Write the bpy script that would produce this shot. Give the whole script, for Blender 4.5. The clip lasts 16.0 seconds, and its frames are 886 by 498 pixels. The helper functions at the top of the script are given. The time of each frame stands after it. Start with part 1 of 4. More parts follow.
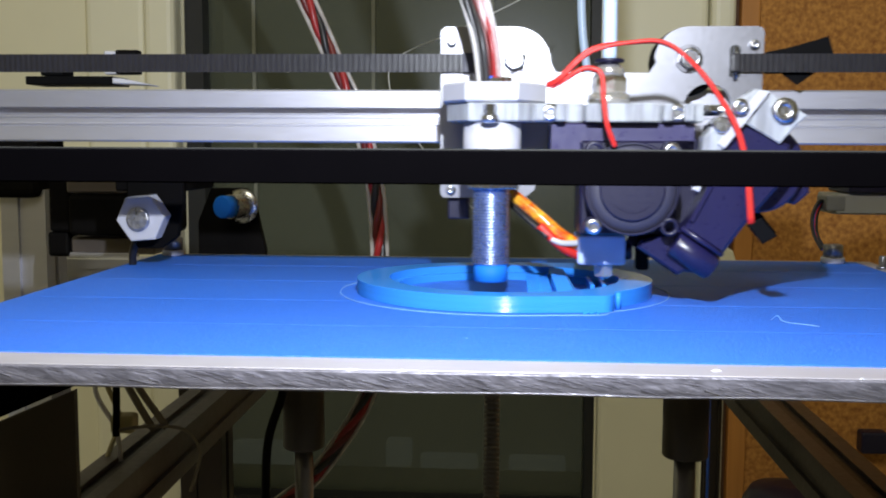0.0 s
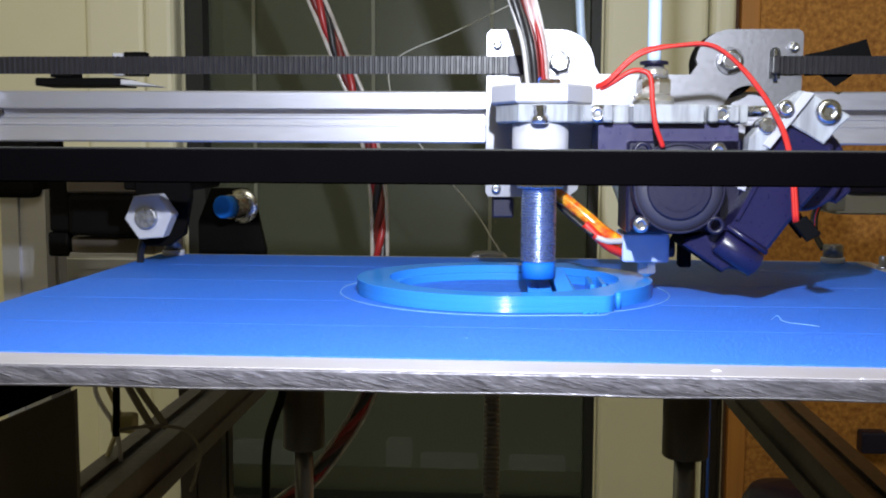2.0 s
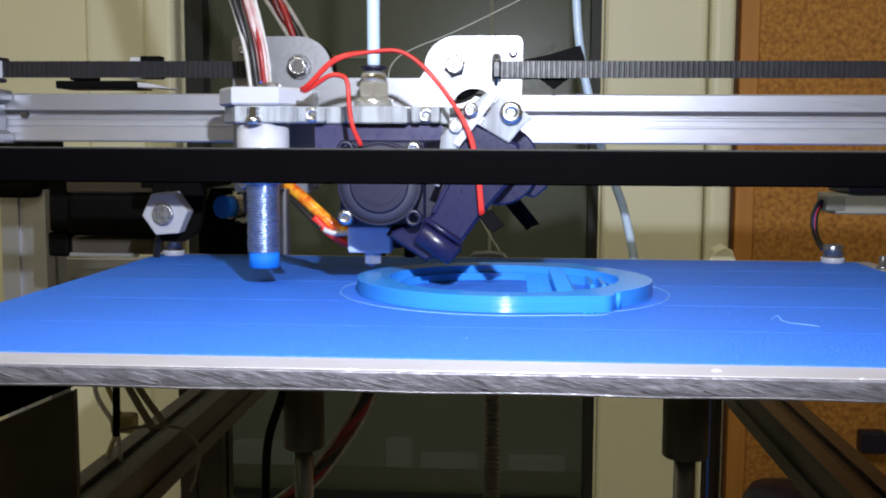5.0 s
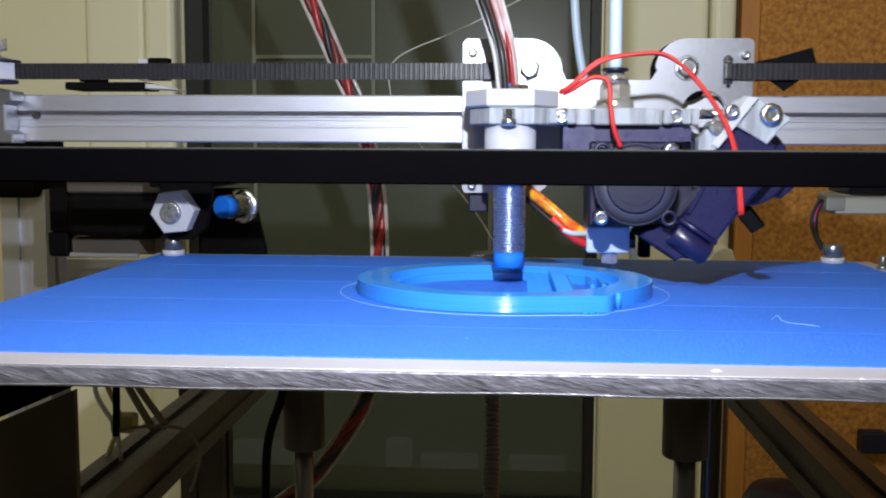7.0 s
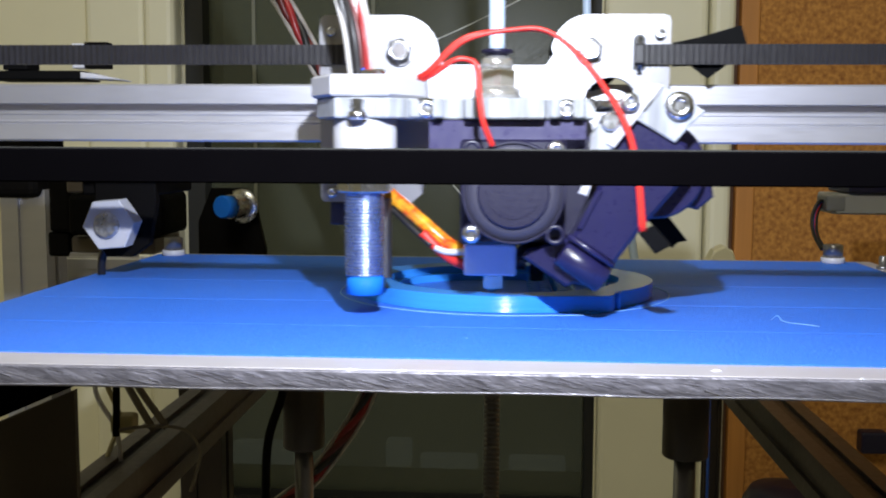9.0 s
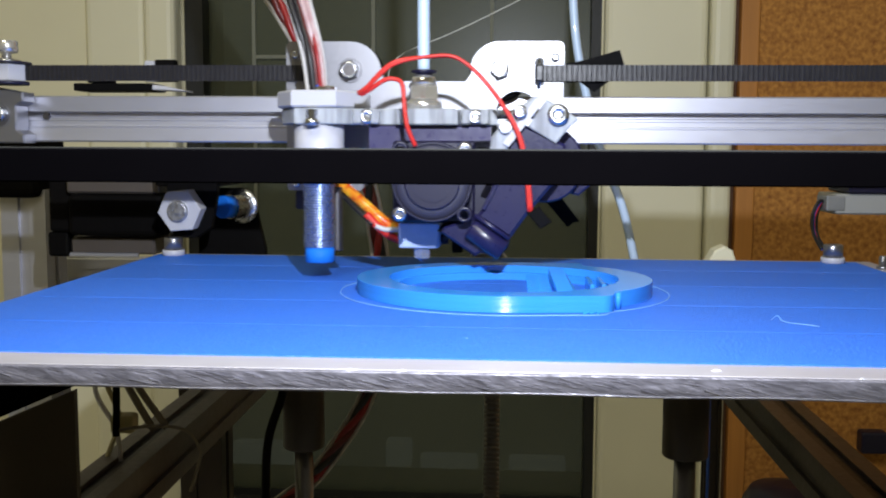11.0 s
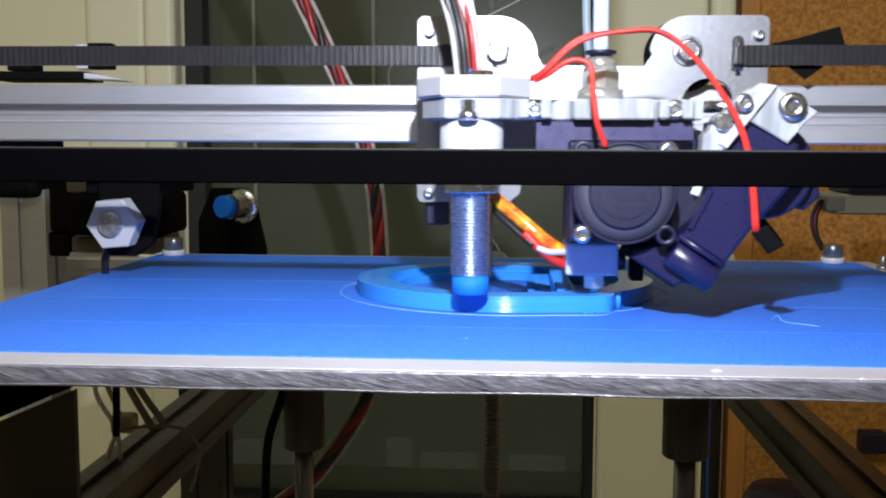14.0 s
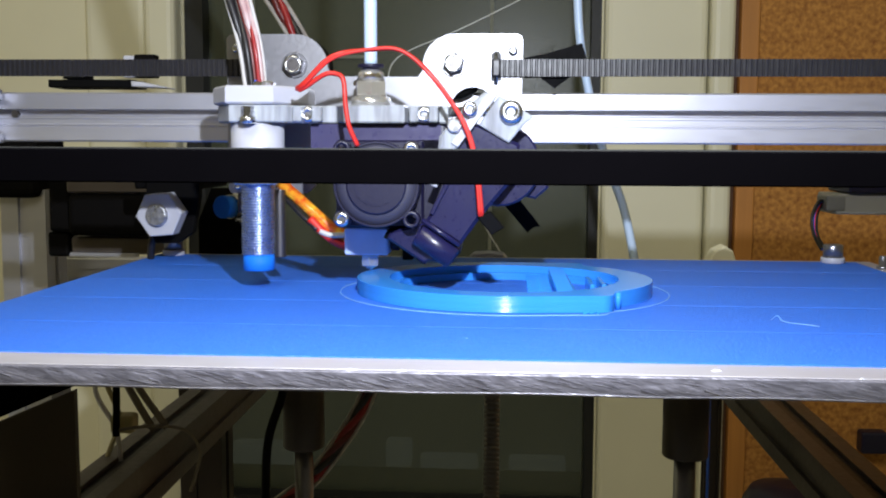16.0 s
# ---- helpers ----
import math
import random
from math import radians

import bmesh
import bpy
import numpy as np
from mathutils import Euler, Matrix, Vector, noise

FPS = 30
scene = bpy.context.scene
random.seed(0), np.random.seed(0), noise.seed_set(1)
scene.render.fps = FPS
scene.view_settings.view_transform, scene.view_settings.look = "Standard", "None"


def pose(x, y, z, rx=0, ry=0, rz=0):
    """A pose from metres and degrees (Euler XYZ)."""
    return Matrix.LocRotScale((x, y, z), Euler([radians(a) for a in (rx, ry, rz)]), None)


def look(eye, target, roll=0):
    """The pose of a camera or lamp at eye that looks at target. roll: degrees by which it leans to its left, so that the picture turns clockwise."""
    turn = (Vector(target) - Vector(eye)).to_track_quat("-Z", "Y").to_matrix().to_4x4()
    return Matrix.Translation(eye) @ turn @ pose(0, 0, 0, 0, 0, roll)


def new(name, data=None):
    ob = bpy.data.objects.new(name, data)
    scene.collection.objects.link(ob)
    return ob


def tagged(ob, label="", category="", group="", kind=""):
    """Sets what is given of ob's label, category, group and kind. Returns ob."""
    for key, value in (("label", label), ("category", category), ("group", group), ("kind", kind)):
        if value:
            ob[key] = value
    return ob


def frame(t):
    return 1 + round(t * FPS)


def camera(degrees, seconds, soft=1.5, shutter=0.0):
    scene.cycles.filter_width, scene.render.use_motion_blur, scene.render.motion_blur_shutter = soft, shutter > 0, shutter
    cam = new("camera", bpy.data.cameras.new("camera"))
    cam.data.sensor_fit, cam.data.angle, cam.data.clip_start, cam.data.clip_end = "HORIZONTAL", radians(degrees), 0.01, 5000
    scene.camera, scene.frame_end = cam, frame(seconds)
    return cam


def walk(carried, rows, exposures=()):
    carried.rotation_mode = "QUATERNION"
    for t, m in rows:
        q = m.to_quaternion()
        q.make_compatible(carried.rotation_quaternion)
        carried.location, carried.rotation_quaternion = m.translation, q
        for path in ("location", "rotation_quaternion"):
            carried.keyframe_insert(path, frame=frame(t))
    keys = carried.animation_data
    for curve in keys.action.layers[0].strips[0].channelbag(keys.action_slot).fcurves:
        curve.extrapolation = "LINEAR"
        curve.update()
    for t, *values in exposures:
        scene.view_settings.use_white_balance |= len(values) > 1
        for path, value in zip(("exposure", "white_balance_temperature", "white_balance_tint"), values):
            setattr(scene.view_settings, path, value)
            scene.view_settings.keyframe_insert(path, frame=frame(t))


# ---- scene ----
# ---------------------------------------------------------------- camera
EYE = (0.0, 0.0, 0.0524)
YAW, PITCH = radians(3.63), radians(5.75)
AHEAD = (-math.sin(YAW) * math.cos(PITCH), math.cos(YAW) * math.cos(PITCH), -math.sin(PITCH))
cam = camera(47.07, 16.0, soft=2.0, shutter=0.5)
STAND = look(EYE, [e + a for e, a in zip(EYE, AHEAD)], 0.28)
walk(cam, [(0.0, STAND), (16.0, STAND)], exposures=[(0.0, 0.0), (16.0, 0.0)])

# ---------------------------------------------------------------- light
world = bpy.data.worlds.new("night_room")
scene.world = world
world.use_nodes = True
world.node_tree.nodes["Background"].inputs["Color"].default_value = (0.9, 0.95, 1.0, 1)
world.node_tree.nodes["Background"].inputs["Strength"].default_value = 0.02


def lamp(name, kind, place, target, energy, colour, size):
    data = bpy.data.lights.new(name, kind)
    data.energy, data.color = energy, colour
    if kind == "AREA":
        data.size = size
    else:
        data.shadow_soft_size = size
    ob = new(name, data)
    ob.matrix_world = look(place, target)
    return ob


lamp("work_light", "AREA", (0.006, 0.112, 0.150), (-0.05, 0.40, 0.02), 1.5, (0.82, 0.88, 1.0), 0.007)
lamp("room_light", "AREA", (-0.25, -0.65, 1.30), (-0.1, 0.7, 0.0), 9.5, (1.0, 0.95, 0.76), 0.6)


# ---------------------------------------------------------------- materials
def material(name, colour, rough=0.5, metal=0.0, second=None, scale=60.0, amount=0.35, bump=0.1, fine=400.0,
             stretch=(1, 1, 1), spread=0.0, coat=0.0, transmission=0.0, specular=0.5, detail=4.0, turn=0.0):
    m = bpy.data.materials.new(name)
    m.use_nodes = True
    nt = m.node_tree
    b = nt.nodes["Principled BSDF"]
    b.inputs["Roughness"].default_value = rough
    b.inputs["Metallic"].default_value = metal
    b.inputs["Coat Weight"].default_value = coat
    b.inputs["Transmission Weight"].default_value = transmission
    b.inputs["Specular IOR Level"].default_value = specular
    co = nt.nodes.new("ShaderNodeTexCoord")
    mp = nt.nodes.new("ShaderNodeMapping")
    mp.inputs["Scale"].default_value = stretch
    source = co.outputs["Object"]
    if turn:
        lean = nt.nodes.new("ShaderNodeMapping")
        lean.inputs["Rotation"].default_value = (0, radians(turn), 0)
        nt.links.new(source, lean.inputs["Vector"])
        source = lean.outputs["Vector"]
    nt.links.new(source, mp.inputs["Vector"])
    n1 = nt.nodes.new("ShaderNodeTexNoise")
    n1.inputs["Scale"].default_value = scale
    n1.inputs["Detail"].default_value = detail
    n2 = nt.nodes.new("ShaderNodeTexNoise")
    n2.inputs["Scale"].default_value = fine
    for n in (n1, n2):
        nt.links.new(mp.outputs["Vector"], n.inputs["Vector"])
    mix = nt.nodes.new("ShaderNodeMix")
    mix.data_type = "RGBA"
    other = second or tuple(c * 0.6 for c in colour)
    mix.inputs["A"].default_value = (*colour, 1)
    mix.inputs["B"].default_value = (*other, 1)
    ramp = nt.nodes.new("ShaderNodeMapRange")
    ramp.inputs["From Min"].default_value = 0.35
    ramp.inputs["From Max"].default_value = 0.7
    ramp.inputs["To Max"].default_value = amount
    nt.links.new(n1.outputs["Fac"], ramp.inputs["Value"])
    nt.links.new(ramp.outputs["Result"], mix.inputs["Factor"])
    out = mix.outputs["Result"]
    if spread:
        info = nt.nodes.new("ShaderNodeObjectInfo")
        hsv = nt.nodes.new("ShaderNodeHueSaturation")
        rng = nt.nodes.new("ShaderNodeMapRange")
        rng.inputs["To Min"].default_value = 1 - spread
        rng.inputs["To Max"].default_value = 1 + spread
        nt.links.new(info.outputs["Random"], rng.inputs["Value"])
        nt.links.new(rng.outputs["Result"], hsv.inputs["Value"])
        nt.links.new(out, hsv.inputs["Color"])
        out = hsv.outputs["Color"]
    nt.links.new(out, b.inputs["Base Color"])
    rr = nt.nodes.new("ShaderNodeMapRange")
    rr.inputs["To Min"].default_value = max(0.02, rough - 0.1)
    rr.inputs["To Max"].default_value = min(1.0, rough + 0.12)
    nt.links.new(n2.outputs["Fac"], rr.inputs["Value"])
    nt.links.new(rr.outputs["Result"], b.inputs["Roughness"])
    if bump:
        bp = nt.nodes.new("ShaderNodeBump")
        bp.inputs["Strength"].default_value = bump
        bp.inputs["Distance"].default_value = 0.0005
        nt.links.new(n2.outputs["Fac"], bp.inputs["Height"])
        nt.links.new(bp.outputs["Normal"], b.inputs["Normal"])
    return m


M = {
    "wall": material("cream_paint", (0.80, 0.76, 0.56), 0.6, scale=6, amount=0.25, fine=300, bump=0.05),
    "casing": material("cream_gloss_paint", (0.82, 0.79, 0.61), 0.45, scale=5, amount=0.2, fine=200, bump=0.04),
    "shelf": material("grey_laminate", (0.3, 0.3, 0.28), 0.6, scale=5, amount=0.3),
    "black_frame": material("black_window_seal", (0.012, 0.013, 0.014), 0.5, scale=20),
    "pane": material("dark_glass", (0.092, 0.103, 0.072), 0.30, scale=4, amount=0.5, bump=0.0, specular=0.4),
    "pale_glow": material("added_pale_glow", (0.2, 0.22, 0.2), 0.7, scale=8),
    "glazing": material("grey_glazing_bar", (0.20, 0.21, 0.17), 0.6, scale=20),
    "far": material("glowing_backdrop", (0.075, 0.08, 0.055), 0.8, scale=5),
    "cork": material("cork", (0.54, 0.25, 0.055), 0.85, second=(0.27, 0.10, 0.02), scale=260, amount=1.0, fine=300, bump=0.5, detail=5),
    "cork_edge": material("dark_gap", (0.10, 0.045, 0.02), 0.7, scale=30),
    "wood": material("orange_wood_strip", (0.52, 0.22, 0.05), 0.5, scale=30, amount=0.4, stretch=(6, 1, 0.3), fine=120),
    "black_bar": material("black_powder_coat", (0.0014, 0.0012, 0.0016), 0.95, scale=80, fine=900, bump=0.05, specular=0.01),
    "alu": material("satin_aluminium", (0.31, 0.31, 0.34), 0.38, 0.82, scale=25, amount=0.08, fine=700, bump=0.02),
    "anod": material("anodised_aluminium", (0.56, 0.56, 0.62), 0.42, 0.75, scale=30, amount=0.12, stretch=(0.4, 6, 6), fine=250, bump=0.04),
    "saw": material("sawn_aluminium_edge", (0.27, 0.26, 0.30), 0.45, 0.5, second=(0.10, 0.095, 0.11), scale=480, amount=0.9, stretch=(0.3, 1, 1), turn=-14, fine=900, bump=0.8, detail=10),
    "saw_light": material("torn_aluminium", (0.40, 0.39, 0.44), 0.4, 0.6, second=(0.16, 0.155, 0.18), scale=420, amount=0.9, stretch=(0.4, 1, 1), fine=900, bump=0.5, detail=8),
    "rim": material("milled_aluminium", (0.60, 0.57, 0.60), 0.42, 0.5, scale=60, amount=0.25, stretch=(0.2, 1, 1), fine=400, bump=0.1),
    "tape": material("blue_crepe_tape", (0.031, 0.150, 0.67), 0.5, second=(0.050, 0.20, 0.77), scale=700, amount=0.8, stretch=(0.7, 1.2, 1), fine=1400, bump=1.0, spread=0.05, detail=8, specular=0.22),
    "tape_lift": material("tape_seam", (0.05, 0.20, 0.78), 0.5, scale=60, amount=1.0, second=(0.015, 0.13, 0.68)),
    "pla": material("blue_plastic", (0.040, 0.29, 0.86), 0.16, scale=60, amount=0.25, stretch=(0.2, 0.2, 12), fine=90, bump=0.03, specular=0.27),
    "strand": material("pale_grey_filament", (0.55, 0.55, 0.52), 0.4, scale=200),
    "smoky": material("smoky_acrylic", (0.055, 0.05, 0.12), 0.3, scale=40, amount=0.4, bump=0.05),
    "tape_black": material("black_tape", (0.003, 0.003, 0.0035), 0.7, scale=90, specular=0.08),
    "nut_steel": material("dull_zinc_nut", (0.30, 0.30, 0.33), 0.32, 0.9, scale=150, amount=0.3),
    "bolt_face": material("scratched_bolt_end", (0.62, 0.62, 0.64), 0.3, 0.8, second=(0.3, 0.3, 0.32), scale=500, amount=0.8, fine=700, bump=1.0),
    "grey_edge": material("grey_edge_paint", (0.028, 0.028, 0.026), 0.6, scale=40, amount=0.5, specular=0.2),
    "tan": material("tan_connector", (0.42, 0.36, 0.18), 0.5, scale=80, amount=0.4),
    "tan_grey": material("grey_plug_plastic", (0.20, 0.20, 0.19), 0.5, scale=80, amount=0.4),
    "tie": material("dull_tie", (0.20, 0.17, 0.13), 0.5, scale=90),
    "pink_wire": material("pinkish_sheath", (0.42, 0.26, 0.26), 0.35, scale=200, amount=0.5, second=(0.6, 0.55, 0.55)),
    "fan_grey": material("grey_fan_plastic", (0.036, 0.035, 0.058), 0.5, scale=60, amount=0.2, fine=500, bump=0.0),
    "pla_thin": material("pale_blue_filament", (0.25, 0.5, 0.85), 0.4, scale=200),
    "steel": material("zinc_steel", (0.66, 0.67, 0.70), 0.25, 1.0, scale=150, amount=0.3),
    "chrome": material("nickel_brass", (0.84, 0.82, 0.79), 0.2, 0.8, scale=90, amount=0.3),
    "dark_steel": material("dark_steel", (0.16, 0.15, 0.15), 0.4, 0.9, scale=60, amount=0.4),
    "barrel": material("sensor_barrel_steel", (0.36, 0.44, 0.68), 0.27, 0.9, scale=120, amount=0.2, bump=0.0),
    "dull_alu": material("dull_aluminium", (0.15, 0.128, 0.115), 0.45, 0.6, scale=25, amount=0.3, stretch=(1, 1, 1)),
    "milky": material("milky_plastic", (0.50, 0.50, 0.545), 0.4, scale=50, amount=0.1, bump=0.05),
    "acrylic": material("clear_acrylic", (0.60, 0.63, 0.67), 0.16, second=(0.22, 0.22, 0.24), scale=160, amount=0.75, stretch=(2.2, 1, 0.25), transmission=0.3),
    "black_plastic": material("black_plastic", (0.007, 0.006, 0.028), 0.42, scale=70, amount=0.3, fine=900, bump=0.03),
    "navy_plastic": material("navy_blower_plastic", (0.013, 0.012, 0.056), 0.3, scale=50, amount=0.4, fine=900, bump=0.03, coat=0.2),
    "rubber": material("black_rubber", (0.016, 0.015, 0.019), 0.38, scale=90, specular=0.6),
    "motor": material("black_motor", (0.003, 0.0025, 0.0025), 0.7, scale=60, specular=0.08),
    "silicone": material("blue_grey_silicone", (0.50, 0.62, 0.93), 0.6, scale=80, amount=0.3, fine=500, bump=0.2),
    "blue_cap": material("blue_sensor_cap", (0.010, 0.17, 0.70), 0.6, scale=60, amount=0.2, specular=0.2),
    "red_wire": material("red_insulation", (0.58, 0.022, 0.014), 0.45, scale=80, amount=0.3),
    "black_wire": material("black_insulation", (0.014, 0.013, 0.015), 0.4, scale=80),
    "white_wire": material("white_insulation", (0.50, 0.48, 0.47), 0.4, scale=80, amount=0.3),
    "red_dark": material("dull_red_insulation", (0.30, 0.018, 0.02), 0.35, scale=80, amount=0.4),
    "sleeve": material("pale_clear_sleeve", (0.42, 0.39, 0.36), 0.15, scale=150, amount=0.5, second=(0.15, 0.12, 0.11), coat=0.5),
    "brown_wire": material("maroon_insulation", (0.12, 0.014, 0.012), 0.4, scale=80),
    "blue_wire": material("blue_insulation", (0.02, 0.10, 0.55), 0.4, scale=80),
    "orange_wire": material("orange_tape_wrap", (0.62, 0.06, 0.008), 0.18, second=(0.85, 0.45, 0.03), scale=330, amount=1.0, fine=300, bump=0.5, coat=0.5),
    "ptfe": material("pale_tube", (0.52, 0.66, 0.86), 0.35, scale=60, amount=0.15, coat=0.3),
    "dark_brown": material("brown_grey_sheet", (0.040, 0.030, 0.024), 0.4, 0.3, scale=15, amount=0.4),
    "ceiling": material("white_ceiling", (0.6, 0.6, 0.58), 0.8, scale=6),
    "floor": material("grey_floor", (0.12, 0.11, 0.10), 0.7, scale=12),
}

# Added emission lifts the look of the glass; neither surface is a lamp.
for key, glow in (("far", (0.072, 0.080, 0.060)), ("pale_glow", (0.15, 0.175, 0.15))):
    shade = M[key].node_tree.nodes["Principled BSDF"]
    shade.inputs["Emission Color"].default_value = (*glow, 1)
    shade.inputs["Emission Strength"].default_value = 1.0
M["pane"].node_tree.nodes["Principled BSDF"].inputs["Alpha"].default_value = 0.72


# ---------------------------------------------------------------- mesh tools (millimetres)
def box(bm, x0, x1, y0, y1, z0, z1, bevel=0.0, seg=1):
    made = bmesh.ops.create_cube(bm, size=1.0)["verts"]
    for v in made:
        v.co = Vector(((x0 + x1) / 2 + v.co.x * (x1 - x0), (y0 + y1) / 2 + v.co.y * (y1 - y0), (z0 + z1) / 2 + v.co.z * (z1 - z0)))
    if bevel:
        edges = list({e for v in made for e in v.link_edges})
        bmesh.ops.bevel(bm, geom=edges, offset=bevel, segments=seg, affect="EDGES", profile=0.5)
    return bm


def ring_pts(centre, axis, r, seg, turn=0.0):
    axis = Vector(axis).normalized()
    side = axis.cross(Vector((0, 0, 1)) if abs(axis.z) < 0.9 else Vector((1, 0, 0))).normalized()
    up = axis.cross(side)
    return [Vector(centre) + side * (r * math.cos(turn + 2 * math.pi * k / seg)) + up * (r * math.sin(turn + 2 * math.pi * k / seg)) for k in range(seg)]


def lathe(bm, base, axis, profile, seg=20, caps=True, turn=0.0):
    """A body of revolution: profile is rows of (distance along the axis, radius)."""
    a = Vector(axis).normalized()
    rows = [[bm.verts.new(p) for p in ring_pts(Vector(base) + a * d, a, max(r, 0.01), seg, turn)] for d, r in profile]
    for p, q in zip(rows, rows[1:]):
        for k in range(seg):
            f = bm.faces.new((p[k], p[(k + 1) % seg], q[(k + 1) % seg], q[k]))
            f.smooth = seg > 8
    if caps:
        bm.faces.new(rows[0][::-1])
        bm.faces.new(rows[-1])
    bmesh.ops.recalc_face_normals(bm, faces=bm.faces)
    return bm


def cyl(bm, p0, p1, r, seg=20, chamfer=0.0, turn=0.0):
    axis = Vector(p1) - Vector(p0)
    n = axis.length
    prof = [(0, r), (n, r)] if not chamfer else [(0, r - chamfer), (chamfer, r), (n - chamfer, r), (n, r - chamfer)]
    return lathe(bm, p0, axis, prof, seg, turn=turn)


def prism(bm, pts, lo, hi, axis="y", bevel=0.0):
    """A flat outline (two coordinates a point) given thickness along an axis."""
    def at(p, d):
        return {"y": (p[0], d, p[1]), "z": (p[0], p[1], d), "x": (d, p[0], p[1])}[axis]
    a = [bm.verts.new(at(p, lo)) for p in pts]
    b = [bm.verts.new(at(p, hi)) for p in pts]
    fs = [bm.faces.new(a), bm.faces.new(b[::-1])]
    n = len(pts)
    for k in range(n):
        fs.append(bm.faces.new((a[k], b[k], b[(k + 1) % n], a[(k + 1) % n])))
    bmesh.ops.recalc_face_normals(bm, faces=fs)
    if bevel:
        rim = [e for f in fs[:2] for e in f.edges]
        bmesh.ops.bevel(bm, geom=rim, offset=bevel, segments=1, affect="EDGES")
    return bm


def smooth_line(pts, steps=8):
    out = []
    p = [Vector(q) for q in pts]
    p = [2 * p[0] - p[1]] + p + [2 * p[-1] - p[-2]]
    for i in range(1, len(p) - 2):
        for k in range(steps):
            t = k / steps
            a, b, c, d = p[i - 1], p[i], p[i + 1], p[i + 2]
            out.append(0.5 * (2 * b + (c - a) * t + (2 * a - 5 * b + 4 * c - d) * t * t + (3 * b - a - 3 * c + d) * t ** 3))
    out.append(p[-2])
    return out


def tube(bm, pts, r, seg=8, steps=8, closed=False, smooth=True):
    line = smooth_line(pts, steps) if smooth else [Vector(q) for q in pts]
    rows, side = [], None
    n = len(line)
    for i, c in enumerate(line):
        if closed:
            d = line[(i + 1) % n] - line[i - 1]
        else:
            d = line[min(i + 1, n - 1)] - line[max(i - 1, 0)]
        d.normalize()
        if side is None:
            side = d.cross(Vector((0, 0, 1)) if abs(d.z) < 0.9 else Vector((0, 1, 0)))
        side = (side - d * side.dot(d)).normalized()
        up = d.cross(side)
        rows.append([bm.verts.new(c + side * (r * math.cos(2 * math.pi * k / seg)) + up * (r * math.sin(2 * math.pi * k / seg))) for k in range(seg)])
    pairs = list(zip(rows, rows[1:])) + ([(rows[-1], rows[0])] if closed else [])
    for p, q in pairs:
        for k in range(seg):
            bm.faces.new((p[k], p[(k + 1) % seg], q[(k + 1) % seg], q[k])).smooth = True
    if not closed:
        bm.faces.new(rows[0][::-1])
        bm.faces.new(rows[-1])
    bmesh.ops.recalc_face_normals(bm, faces=bm.faces)
    return bm


def arc(cx, cz, r, a0, a1, n=8):
    return [(cx + r * math.cos(radians(a0 + (a1 - a0) * k / n)), cz + r * math.sin(radians(a0 + (a1 - a0) * k / n))) for k in range(n + 1)]


def mesh_of(name, bm, mat):
    me = bpy.data.meshes.new(name)
    bm.transform(Matrix.Scale(0.001, 4))
    bm.to_mesh(me)
    bm.free()
    me.materials.append(M[mat])
    return me


def part(name, bm, mat, parent, label=""):
    """One mesh object under a thing or a part."""
    ob = new(name, mesh_of(name, bm, mat))
    ob.parent = parent
    return tagged(ob, label)


def thing(name, label, category, at=(0, 0, 0), group="", kind=""):
    ob = new(name)
    ob.empty_display_size = 0.01
    ob.location = [c * 0.001 for c in at]
    return tagged(ob, label, category, group, kind)


def solid(name, bm, mat, label, category, group="", kind=""):
    return tagged(new(name, mesh_of(name, bm, mat)), label, category, group, kind)


def B():
    return bmesh.new()


# ---------------------------------------------------------------- the room
WALL_Y = 850
WX0, WX1, WZ0, WZ1 = -272, 75, -262, 420


